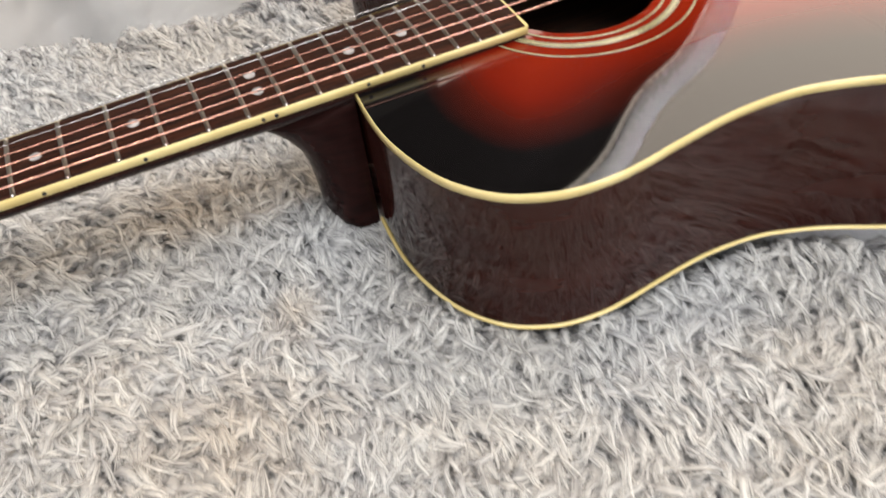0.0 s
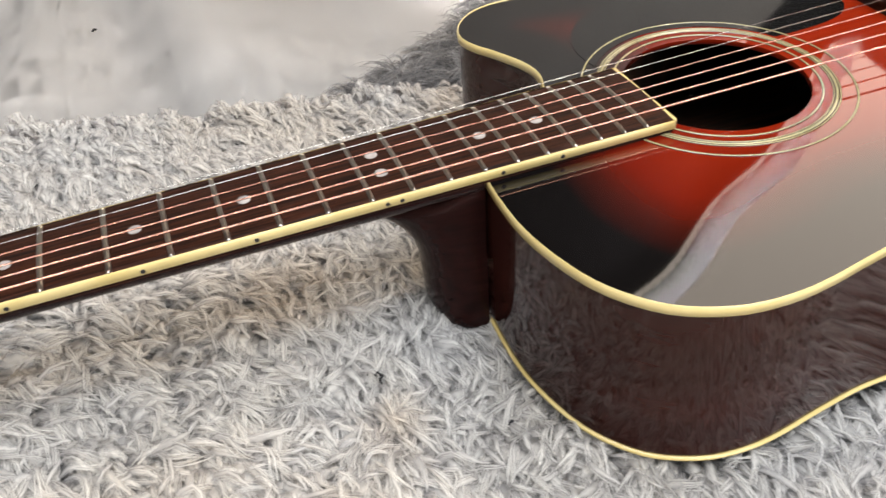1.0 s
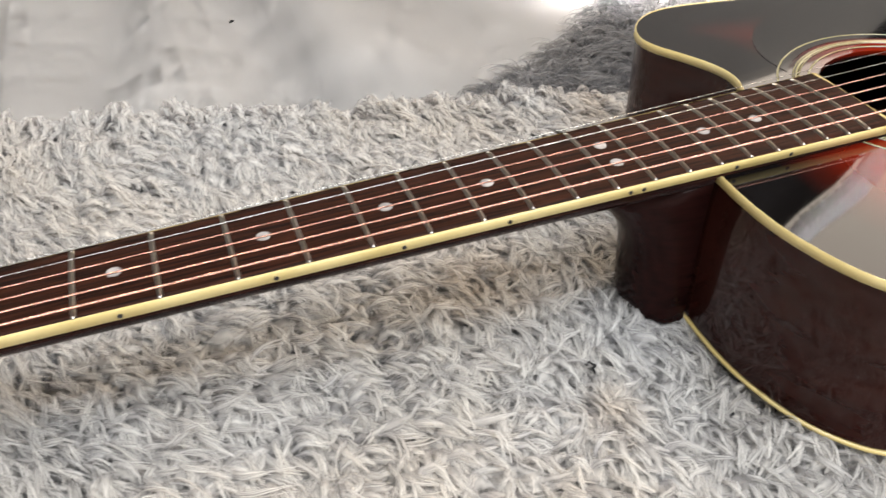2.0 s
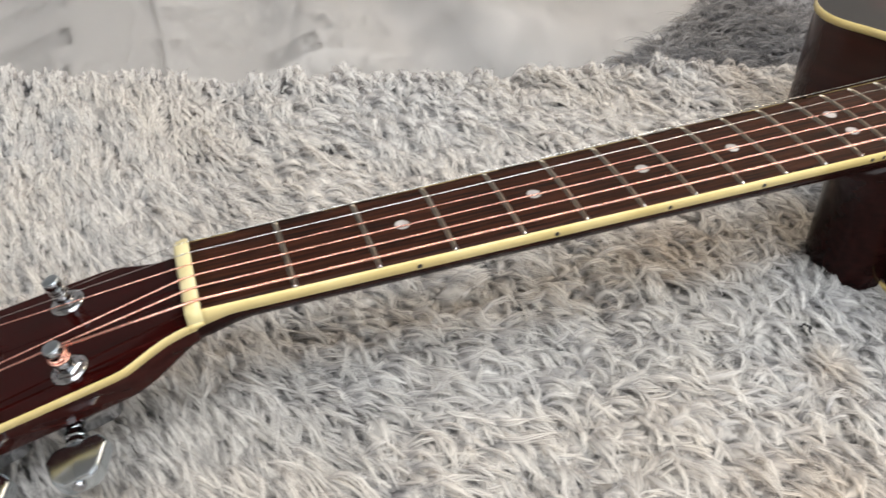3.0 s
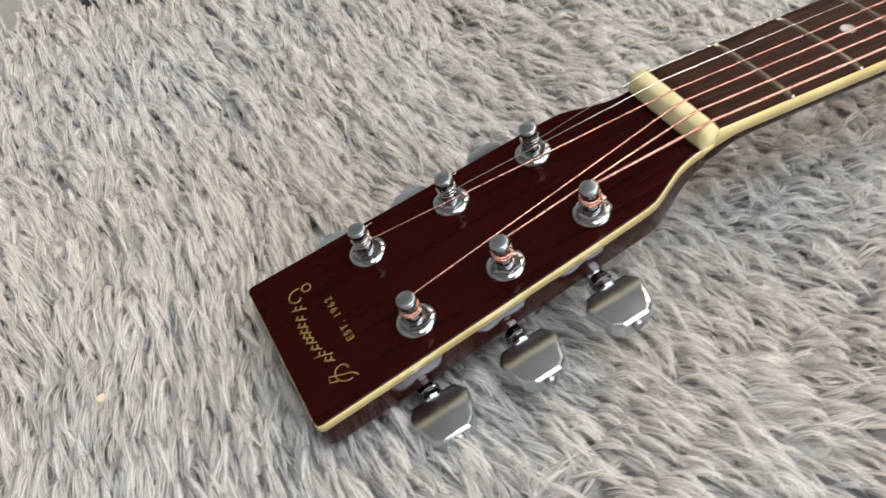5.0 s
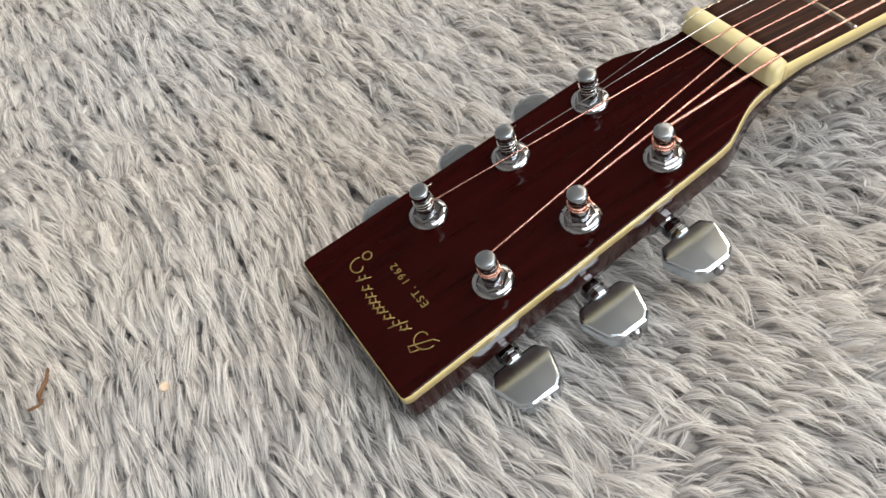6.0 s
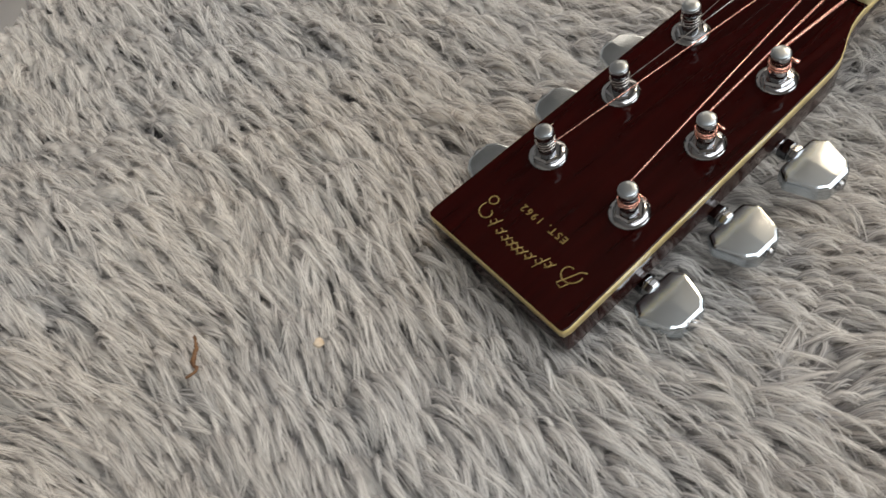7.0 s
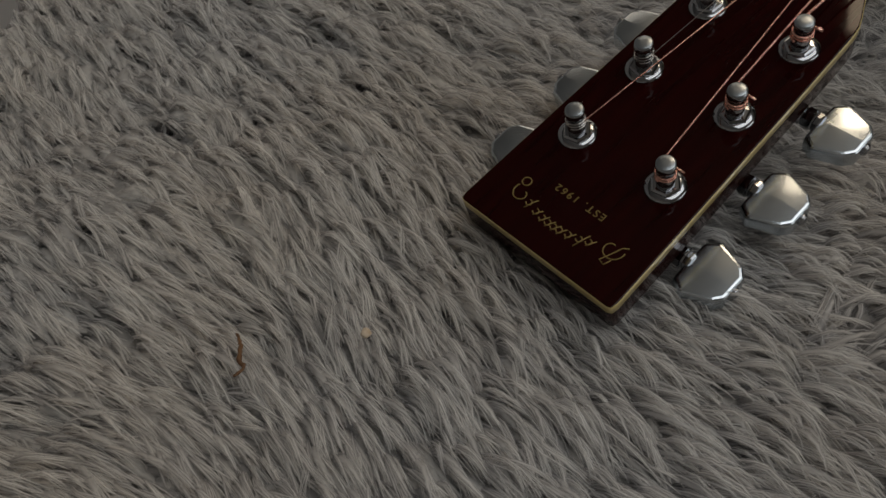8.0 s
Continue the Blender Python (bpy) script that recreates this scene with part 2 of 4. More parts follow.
# the rosette: thin rings let into the soundboard round the hole
PURFLING = ((0.05305, 0.05425), (0.0582, 0.0624), (0.06955, 0.07075))
INLAY = ((0.0532, 0.0541), (0.0584, 0.0589), (0.0596, 0.0609), (0.0616, 0.0622), (0.0697, 0.0706))
for name, rings, mat, top in (("purfling_ring", PURFLING, LINE, TOP_Z + 0.0003), ("rosette_ring", INLAY, RING, TOP_Z + 0.0004)):
    for r0, r1 in rings:
        bm = bmesh.new()
        rows = []
        for r, z in ((r0, TOP_Z - 0.001), (r0, top), (r1, top), (r1, TOP_Z - 0.001)):
            rows.append(ring(bm, [(HOLE.x + r * math.cos(q), HOLE.y + r * math.sin(q), z) for q in (2 * math.pi * k / 128 for k in range(128))]))
        grid_faces(bm, rows, closed=True)
        part(name, bm, mat, guitar)

# teardrop pickguard, cut to the rosette
arc = [(HOLE.x + 0.0648 * math.cos(radians(a)), HOLE.y + 0.0648 * math.sin(radians(a))) for a in range(24, 141, 6)]
drop = spline([(0.4545, 0.047), (0.4535, 0.062), (0.457, 0.078), (0.466, 0.093), (0.482, 0.107), (0.51, 0.117), (0.55, 0.12), (0.59, 0.111),
               (0.617, 0.09), (0.628, 0.065), (0.624, 0.045), (0.612, 0.034), (0.595, 0.0295), (0.575, 0.0285)], 44)
bm = bmesh.new()
outline = [Vector(p) for p in arc] + [Vector((p.x, p.y)) for p in drop]
a = sum(p.x * q.y - q.x * p.y for p, q in zip(outline, outline[1:] + outline[:1]))
if a < 0:
    outline.reverse()
lo = ring(bm, [(p.x, p.y, TOP_Z - 0.0002) for p in outline])
hi = ring(bm, [(p.x, p.y, TOP_Z + 0.00025) for p in outline])
grid_faces(bm, [lo, hi], closed=True)
bmesh.ops.triangle_fill(bm, use_beauty=True, edges=[bm.edges.get((hi[i - 1], hi[i])) for i in range(len(hi))])
part("pickguard", bm, GUARD, guitar, "glossy black teardrop pickguard", smooth=False)

# inner back of the body, seen through the hole
bm = bmesh.new()
prism(bm, [(0.40, -0.12), (0.70, -0.12), (0.70, 0.12), (0.40, 0.12)], -0.1, -0.098)
part("inner_back", bm, INSIDE, guitar, smooth=False)
bm = bmesh.new()
liner = offset_outline(OUTLINE, 0.005)
deep = offset_outline(OUTLINE, 0.02)
grid_faces(bm, [ring(bm, [(p.x, p.y, TOP_Z - 0.0035) for p in liner]), ring(bm, [(p.x, p.y, back_z(p.x) + 0.006) for p in liner]),
                ring(bm, [(p.x, p.y, back_z(p.x) + 0.004) for p in deep])], closed=True)
part("lining", bm, INSIDE, guitar, "raw dark wood inside of the side")
# bridge and saddle
bm = bmesh.new()
prism(bm, [(v.x, v.y) for v in spline([(0.634, -0.06), (0.634, -0.08), (0.64, -0.083), (0.655, -0.083), (0.664, -0.07), (0.668, 0), (0.664, 0.07),
                                       (0.655, 0.083), (0.64, 0.083), (0.634, 0.08), (0.634, 0.06), (0.632, 0)], 60, True)], TOP_Z, TOP_Z + 0.009, 0.002)
bridge = part("bridge", bm, ROSE, guitar, "dark rosewood bridge")
bm = bmesh.new()
prism(bm, [(0.6425, -0.036), (0.6455, -0.036), (0.6475, 0.036), (0.6445, 0.036)], TOP_Z + 0.008, TOP_Z + 0.0125, 0.0008)
part("saddle", bm, NUT, bridge, "cream bone saddle")

# ---------------------------------------------------------------- neck
HEAD_ANGLE = math.atan(0.207)
HEADM = Matrix.Translation((-0.004, 0, -0.0059)) @ Matrix(((-math.cos(HEAD_ANGLE), 0, -math.sin(HEAD_ANGLE), 0),
                                                          (0, -1, 0, 0),
                                                          (-math.sin(HEAD_ANGLE), 0, math.cos(HEAD_ANGLE), 0),
                                                          (0, 0, 0, 1)))
# HEADM: x towards the tip, y to the bass side, z out of the face


def neck_row(bm, x, hw, top, depth, square, belly):
    pts = []
    for k in range(25):
        q = math.pi * k / 24
        c, s = math.cos(q), math.sin(q)
        pts.append((x, hw * (abs(c) ** square) * (1 if c > 0 else -1), top - depth * (s ** belly)))
    return ring(bm, pts)


bm = bmesh.new()
rows = []
# squared off towards the head, where the two run into each other
for x, depth, square, belly in ((-0.008, 0.0124, 0.35, 0.26), (-0.003, 0.0126, 0.40, 0.34), (0.002, 0.0129, 0.52, 0.46), (0.006, 0.0131, 0.68, 0.64), (0.011, 0.0133, 0.85, 0.88), (0.018, 0.0135, 1.0, 1.08), (0.026, 0.0135, 1.0, 1.12),
                                (0.1, 0.014, 1.0, 1.12), (0.2, 0.0145, 1.0, 1.12), (0.27, 0.0155, 1.0, 1.12), (0.31, 0.0165, 1.0, 1.12), (0.356, 0.018, 1.0, 1.12)):
    rows.append(neck_row(bm, x, half_width(max(x, 0.0)) - 0.0006, TOP_Z + 0.0015, depth, square, belly))
grid_faces(bm, rows)
bm.faces.new(rows[0])
bm.faces.new(rows[-1][::-1])
neck = part("neck", bm, NECK, guitar, "dark stained glossy neck")


def heel_level(bm, depth, front, w, keen, tail=0.3572):
    """One level of the heel on plan: a U with its bow towards the nut, the keener the nearer the neck."""
    pts = []
    for k in range(33):
        q = math.pi * (k / 32 - 0.5)
        c, v = abs(math.cos(q)) ** 0.82, math.sin(q)
        pts.append((tail - (tail - front) * c, w * abs(v) ** keen * (1 if v > 0 else -1), TOP_Z + 0.0015 - depth))
    return ring(bm, pts)


bm = bmesh.new()
rows = []
for depth, front, w, keen in ((0.004, 0.335, 0.0250, 1.6), (0.0110, 0.322, 0.0246, 1.6), (0.0150, 0.300, 0.0243, 1.7), (0.0175, 0.302, 0.0241, 1.6), (0.0200, 0.3065, 0.0240, 1.4), (0.0235, 0.3115, 0.0239, 1.25),
                              (0.030, 0.3182, 0.0238, 1.1), (0.042, 0.3258, 0.0236, 0.95), (0.056, 0.3293, 0.0236, 0.88), (0.070, 0.3303, 0.0236, 0.86), (0.088, 0.3313, 0.0236, 0.86),
                              (0.097, 0.3335, 0.0234, 0.86), (0.1025, 0.3375, 0.0228, 0.86), (0.1052, 0.342, 0.0216, 0.86), (0.1060, 0.347, 0.019, 0.86)):
    rows.append(heel_level(bm, depth, front, w, keen))
grid_faces(bm, rows)
bm.faces.new(rows[0])
bm.faces.new(rows[-1][::-1])
bmesh.ops.recalc_face_normals(bm, faces=bm.faces)
heel = part("heel", bm, NECK, neck, "deep rounded dark glossy heel")


# ---------------------------------------------------------------- fingerboard
def crown(x, y):
    """Height of the gently rounded playing surface."""
    return 0.0006 - 1.65 * y * y


bm = bmesh.new()
rows = []
xs = [BOARD_END * k / 60 for k in range(61)]
for x in xs:
    w = half_width(x) - 0.0007
    rows.append(ring(bm, [(x, -w, TOP_Z + 0.0002), *((x, w * v, crown(x, w * v)) for v in [k / 8 - 1 for k in range(17)]), (x, w, TOP_Z + 0.0002)]))
grid_faces(bm, rows)
bm.faces.new(rows[0][::-1])
bm.faces.new(rows[-1])
board = part("fingerboard", bm, ROSE, guitar, "dark rosewood fingerboard with dot inlays")


def board_binding(side):
    bm = bmesh.new()
    rows = []
    for x in [0.0, 0.002, 0.004, 0.006, 0.008, 0.010, 0.012] + xs[2:]:
        w = half_width(x)
        y1, y0 = side * w, side * (w - (0.0007 if side < 0 else 0.0003))
        low = -0.0052 - 0.0026 * max(1 - x / 0.012, 0) ** 1.4
        rows.append(ring(bm, [(x, y0, low), (x, y1, low), (x, y1, crown(x, w) - 0.0006), (x, side * (w - 0.0003), crown(x, w) + 0.0001), (x, y0, crown(x, w) + 0.0002)]))
    grid_faces(bm, rows, closed=True)
    bm.faces.new(rows[0])
    bm.faces.new(rows[-1])
    bmesh.ops.recalc_face_normals(bm, faces=bm.faces)
    part("board_binding", bm, CREAM, board, "aged cream binding strip")


board_binding(-1)
board_binding(1)
bm = bmesh.new()
w = half_width(BOARD_END)
prism(bm, [(BOARD_END, -w), (BOARD_END + 0.0018, -w + 0.001), (BOARD_END + 0.0018, w - 0.001), (BOARD_END, w)], -0.0052, -0.0004, 0.0004)
part("board_binding", bm, CREAM, board, "aged cream binding strip")

for n in range(1, 21):
    x = fret_x(n)
    w = half_width(x) - 0.0012
    bm = bmesh.new()
    rows = []
    for k in range(13):
        y = w * (k / 6 - 1)
        end = 0.35 if k in (0, 12) else 1.0
        z = crown(x, y)
        rows.append(ring(bm, [(x - 0.0012, y, z), (x - 0.0009, y, z + 0.0006 * end), (x, y, z + 0.0011 * end), (x + 0.0009, y, z + 0.0006 * end), (x + 0.0012, y, z)]))
    grid_faces(bm, rows)
    bm.faces.new(rows[0])
    bm.faces.new(rows[-1][::-1])
    # rounded bass-side fret ends; the window's glint is put into a brighter metal
    before = set(bm.faces)
    bmesh.ops.create_icosphere(bm, subdivisions=1, radius=0.00105, matrix=Matrix.Translation((x, -w, crown(x, -w) + 0.0003)))
    for f in bm.faces:
        f.material_index = 0 if f in before else 1
    fret = part("fret", bm, NICKEL, board)
    fret.data.materials.append(STEEL)


def dot(name, x, y, z, r, m, axis="Z"):
    bm = bmesh.new()
    t = Matrix.Translation((x, y, z)) if axis == "Z" else Matrix.Translation((x, y, z)) @ Matrix.Rotation(radians(90), 4, "X")
    lathe(bm, [(r, -0.0008), (r, 0.00012), (r * 0.9, 0.0002)], t, 20)
    part(name, bm, m, board)


for n in (3, 5, 7, 9, 12, 15, 17):
    x = (fret_x(n) + fret_x(n - 1)) / 2
    for y in ((-0.0080, 0.0080) if n == 12 else (0.0,)):
        dot("inlay_dot", x, y, crown(x, y), 0.0031, PEARL)
    for dx in ((-0.0034, 0.0034) if n == 12 else (0.0,)):
        dot("side_dot", x + dx, -half_width(x + dx), -0.0035, 0.0011, BLACK, "Y")

# nut
bm = bmesh.new()
rows = []
for k in range(13):
    y = 0.0215 * (k / 6 - 1)
    e = 0.0006 if k in (0, 12) else 0.0
    rows.append(ring(bm, [(-0.0062, y, -0.0062), (-0.0062, y, 0.0002 - e), (-0.0050, y, 0.0016 - e), (-0.0020, y, 0.0026 - e), (-0.0004, y, 0.0026 - e), (0.0, y, 0.0020 - e), (0.0, y, -0.0056)]))
grid_faces(bm, rows)
bm.faces.new(rows[0])
bm.faces.new(rows[-1][::-1])
bmesh.ops.recalc_face_normals(bm, faces=bm.faces)
part("nut", bm, NUT, guitar, "cream bone nut")

# ---------------------------------------------------------------- headstock
half = [(0.0, 0.0213), (0.006, 0.0217), (0.013, 0.0232), (0.021, 0.0266), (0.0275, 0.0296), (0.033, 0.0306), (0.046, 0.0312), (0.07, 0.0321), (0.1, 0.0331), (0.13, 0.0341), (0.1659, 0.0352)]
one = [Vector((p.x, p.y)) for p in spline(half, 40)]
HEAD_OUT = [Vector((u.x, -u.y * (1 - 0.18 * u.x))) for u in one] + [Vector((0.1683, -0.0337)), Vector((0.1690, -0.0323))] + [Vector((0.1690, 0.0332)), Vector((0.1683, 0.0347))] + one[::-1]


def head_ring(bm, line, z):
    return ring(bm, [HEADM @ Vector((p.x, p.y, z)) for p in line])


def head_back(u):
    """The back of the head runs out into the neck in a soft curve."""
    k = min(max((u + 0.012) / 0.034, 0), 1)
    return -0.0070 - 0.0088 * k * k * (3 - 2 * k)


def head_back_ring(bm, inset, lift):
    return ring(bm, [HEADM @ Vector((p.x, p.y, head_back(p.x) + lift)) for p in offset_outline(HEAD_OUT, inset)])


bm = bmesh.new()
rows = [head_ring(bm, offset_outline(HEAD_OUT, 0.0002), -0.0035), head_back_ring(bm, 0.0002, 0.0016), head_back_ring(bm, 0.0006, 0.0006), head_back_ring(bm, 0.0016, 0.0)]
grid_faces(bm, rows, closed=True)
bm.faces.new(rows[-1])
bmesh.ops.recalc_face_normals(bm, faces=bm.faces)
headstock = part("headstock", bm, HEADSIDE, guitar, "dark red-brown glossy headstock with cream edging")
bm = bmesh.new()
rows = [head_ring(bm, offset_outline(HEAD_OUT, 0.00025), -0.0008), head_ring(bm, offset_outline(HEAD_OUT, 0.00025), 0.00005), head_ring(bm, offset_outline(HEAD_OUT, 0.0006), 0.0002)]
grid_faces(bm, rows, closed=True)
bmesh.ops.triangulate(bm, faces=[bm.faces.new(rows[-1])])
bmesh.ops.recalc_face_normals(bm, faces=bm.faces)
part("face_veneer", bm, HEAD, headstock, "deep wine-red glossy wood veneer", smooth=False)
bm = bmesh.new()
loops = [head_ring(bm, line, z) for line, z in ((offset_outline(HEAD_OUT, 0.0006), -0.0040), (HEAD_OUT, -0.0040), (HEAD_OUT, -0.0004), (offset_outline(HEAD_OUT, 0.00012), -0.0001), (offset_outline(HEAD_OUT, 0.0006), -0.0003))]
grid_faces(bm, loops, closed=True, loop=True)
bmesh.ops.recalc_face_normals(bm, faces=bm.faces)
part("head_binding", bm, CREAM, headstock, "aged cream edge binding")
# under the nut the head's edging runs on into the fingerboard's
for side in (-1, 1):
    bm = bmesh.new()
    rows = []
    y1 = side * half_width(0.0)
    for x, low in ((-0.0062, -0.0098), (-0.0040, -0.0092), (-0.0020, -0.0085), (0.0, -0.0078)):
        rows.append(ring(bm, [(x, y1 - side * 0.0008, low), (x, y1, low), (x, y1, -0.0059), (x, y1 - side * 0.0008, -0.0059)]))
    grid_faces(bm, rows, closed=True)
    bm.faces.new(rows[0])
    bm.faces.new(rows[-1])
    bmesh.ops.recalc_face_normals(bm, faces=bm.faces)
    part("head_binding", bm, CREAM, headstock, "aged cream edge binding")


# ---------------------------------------------------------------- tuners
POSTS = [(0.0485, 1), (0.0853, 1), (0.1223, 1), (0.1230, -1), (0.0861, -1), (0.0489, -1)]  # low E to high E; 1: bass side


SHAFT_H = -0.0205


def tuner(u, side, turn, wound):
    t = new("tuner")
    t.parent = guitar
    base = HEADM @ Matrix.Translation((u, side * 0.0192, 0))
    bm = bmesh.new()
    lathe(bm, [(0.0072, 0.0), (0.0072, 0.0004), (0.0068, 0.0010), (0.0050, 0.0016)], base, 36)
    part("washer", bm, CHROME, t)
    bm = bmesh.new()
    lathe(bm, [(0.0056, 0.0010), (0.0055, 0.0020), (0.0048, 0.0026), (0.0036, 0.0027)], base @ Matrix.Rotation(u * 40, 4, "Z"), 6)
    part("hex_nut", bm, CHROME, t, smooth=False)
    bm = bmesh.new()
    lathe(bm, [(0.0032, 0.0), (0.0032, 0.0052), (0.0028, 0.0058), (0.0026, 0.0078), (0.0027, 0.0098), (0.0030, 0.0105), (0.0034, 0.0110), (0.0035, 0.0116), (0.0035, 0.0131), (0.0032, 0.0136), (0.0016, 0.01375), (0.0002, 0.0138)], base, 32)
    part("post", bm, CHROME, t)
    bm = bmesh.new()
    lathe(bm, [(0.0033, 0.0134), (0.0033, 0.01385), (0.0028, 0.0141), (0.0008, 0.01415)], base, 24)
    part("post_cap", bm, SATIN, t)
    if wound > 0:
        bm = bmesh.new()
        turns = 2.6
        pts = []
        for k in range(66):
            q = turn + side * 2 * math.pi * turns * k / 65
            pts.append(base @ Vector((0.0034 * math.cos(q), 0.0034 * math.sin(q), 0.0101 - 0.0036 * k / 65)))
        pts.insert(0, base @ Vector((0.0062 * math.cos(turn - 0.45), 0.0062 * math.sin(turn - 0.45), 0.0106)))
        tube(bm, pts, wound * 1.05, 6)
        part("string_wrap", bm, BRONZE if wound > 0.0003 else STEEL, t)
    # worm shaft and button at the edge
    us = u + 0.0085
    y0 = side * 0.030
    bm = bmesh.new()
    m = HEADM @ Matrix.Translation((us, y0, SHAFT_H)) @ Matrix.Rotation(radians(-90 * side), 4, "X")
    lathe(bm, [(0.0040, -0.012), (0.0040, -0.001), (0.0038, 0.0), (0.0034, 0.0004), (0.0034, 0.0010)], m, 16)
    part("shaft", bm, CHROME, t)
    bm = bmesh.new()
    lathe(bm, [(0.0034, 0.0010), (0.0042, 0.0014), (0.0043, 0.0043), (0.0036, 0.0047), (0.0035, 0.0053), (0.0040, 0.0057), (0.0039, 0.0072), (0.0033, 0.0078)], m, 9)
    part("collar", bm, CHROME, t, smooth=False)
    bm = bmesh.new()
    # faceted button: rounded six-sided outline, a ridge along its axis
    hexagon = [(-0.0084, 0.0), (-0.0114, 0.0046), (-0.0080, 0.0156), (-0.0048, 0.0184), (0.0048, 0.0184), (0.0080, 0.0156), (0.0114, 0.0046), (0.0084, 0.0)]
    soft = []
    for a, b in zip(hexagon, hexagon[1:] + hexagon[:1]):
        soft += [(a[0] * w + b[0] * (1 - w), a[1] * w + b[1] * (1 - w)) for w in (0.93, 0.7, 0.5, 0.3, 0.07)]
    out = [Vector(p) for p in soft]
    c = Vector((0, 0.0090))
    rings = ((0.0, 0.0044), (0.45, 0.00438), (0.86, 0.00425), (0.93, 0.0041), (0.975, 0.0036), (1.0, 0.0029))
    # two broad facets meet in a low ridge along the shaft
    rows = [ring(bm, [(c.x + (p.x - c.x) * max(k, 0.02), c.y + (p.y - c.y) * max(k, 0.02), sign * (z - 0.06 * abs(p.x - c.x) * max(k, 0.02))) for p in out])
            for sign, order in ((-1, rings), (1, rings[::-1])) for k, z in order]
    grid_faces(bm, rows, closed=True)
    bm.faces.new(rows[0])
    bm.faces.new(rows[-1])
    for v in bm.verts:
        v.co = HEADM @ Vector((us + v.co.x * 1.06, side * (0.0362 + v.co.y), SHAFT_H + v.co.z - 0.0019 + 0.02 * (v.co.y - 0.004) - 5.0 * (v.co.y - 0.0085) ** 2))
    bmesh.ops.recalc_face_normals(bm, faces=bm.faces)
    part("button", bm, BUTTON, t).data.set_sharp_from_angle(angle=radians(4.5))
    bm = bmesh.new()
    m = HEADM @ Matrix.Translation((us, side * 0.0540, SHAFT_H - 0.0012)) @ Matrix.Rotation(radians(-90 * side), 4, "X")
    lathe(bm, [(0.0023, 0.0), (0.0023, 0.0016), (0.0015, 0.0022)], m, 14)
    part("button_screw", bm, CHROME, t)
    # gear housing behind the headstock
    bm = bmesh.new()
    prism(bm, [(v.x, v.y) for v in spline([(-0.0075, -0.006), (0.0, -0.0085), (0.012, -0.0085), (0.0165, -0.004), (0.0165, 0.005), (0.012, 0.0085), (0.0, 0.0085), (-0.0075, 0.006)], 28, True)], -0.0255, -0.0158, 0.001, HEADM @ Matrix.Translation((u, side * 0.0192, 0)))
    part("housing", bm, CHROME, t)
    return t


GAUGES = [0.00060, 0.00046, 0.00036, 0.00026, 0.00018, 0.00014]
for k, (u, side) in enumerate(POSTS):
    tuner(u, side, 2.4 if side > 0 else -2.4, GAUGES[k])

# ---------------------------------------------------------------- strings
for k, (u, side) in enumerate(POSTS):
    f = k / 5
    y_nut = -0.0185 + 0.0361 * f
    y_sad = -0.0275 + 0.055 * f
    post = HEADM @ Vector((u - 0.001, side * 0.0192 - side * 0.0034, 0.0092))
    pts = [post, Vector((-0.0052, y_nut, 0.0024)), Vector((-0.001, y_nut, 0.0030))]
    for j in range(1, 9):
        s = j / 8
        pts.append(Vector((0.645 * s, y_nut + (y_sad - y_nut) * s, 0.0030 + 0.0032 * s)))
    pts.append(Vector((0.655, y_sad, TOP_Z + 0.009)))
    bm = bmesh.new()
    tube(bm, pts, GAUGES[k], 8)
    part("string", bm, BRONZE if k < 4 else STEEL, guitar, "copper-coloured wound string" if k < 4 else "thin plain steel string")

# gold print: the date in type, the maker's mark as plain strokes on an arc
words = bpy.data.curves.new("lettering", "FONT")
words.body = "EST. 1962"
words.size, words.extrude, words.align_x, words.space_character = 0.0040, 0.0001, "CENTER", 1.35
lettering = new("lettering", words)
lettering.parent = headstock
lettering.matrix_local = HEADM @ Matrix.Translation((0.1432, 0.0010, 0.0003)) @ Matrix.Rotation(radians(-90), 4, "Z")
words.materials.append(GOLD)
lettering["label"] = "small gold printed date"


def stroke(points, r=0.00024):
    bm = bmesh.new()
    tube(bm, [HEADM @ Vector((u + 0.0018, 0.0021 - v, 0.0002)) for u, v in points], r, 6)
    part("maker_mark", bm, GOLD, headstock, "gold printed maker's mark")


def swirl(u, v, r0, r1, a0, a1, n=26):
    """A spiral stroke about (u, v)."""
    return [(u + (r0 + (r1 - r0) * k / n) * math.sin(a0 + (a1 - a0) * k / n), v + (r0 + (r1 - r0) * k / n) * math.cos(a0 + (a1 - a0) * k / n)) for k in range(n + 1)]


stroke(swirl(0.1500, -0.0190, 0.0046, 0.0016, 3.4, -1.6))
stroke([(0.1465, -0.0235), (0.1478, -0.0215), (0.1515, -0.0200), (0.1556, -0.0182), (0.1562, -0.0205), (0.1535, -0.0215)])
stroke(swirl(0.1522, 0.0196, 0.0040, 0.0013, -0.6, 4.2))
stroke(swirl(0.1475, 0.0216, 0.0017, 0.0017, 0, 6.3, 16), 0.00026)
for v, h in ((-0.0122, 0.0036), (-0.0090, 0.0066), (-0.0050, 0.0036), (-0.0015, 0.0036), (0.0010, 0.0036), (0.0036, 0.0036), (0.0064, 0.0036), (0.0098, 0.0034), (0.0142, 0.0052)):
    mid = 0.1556 - 14.0 * (v - 0.002) ** 2
    slant = 0.0009
    stroke([(mid - h / 2, v - slant - 0.0004), (mid, v), (mid + h / 2, v + slant)])
    stroke(swirl(mid, v + 0.0009, 0.0011, 0.0011, 0.4, 5.0, 12), 0.00024)


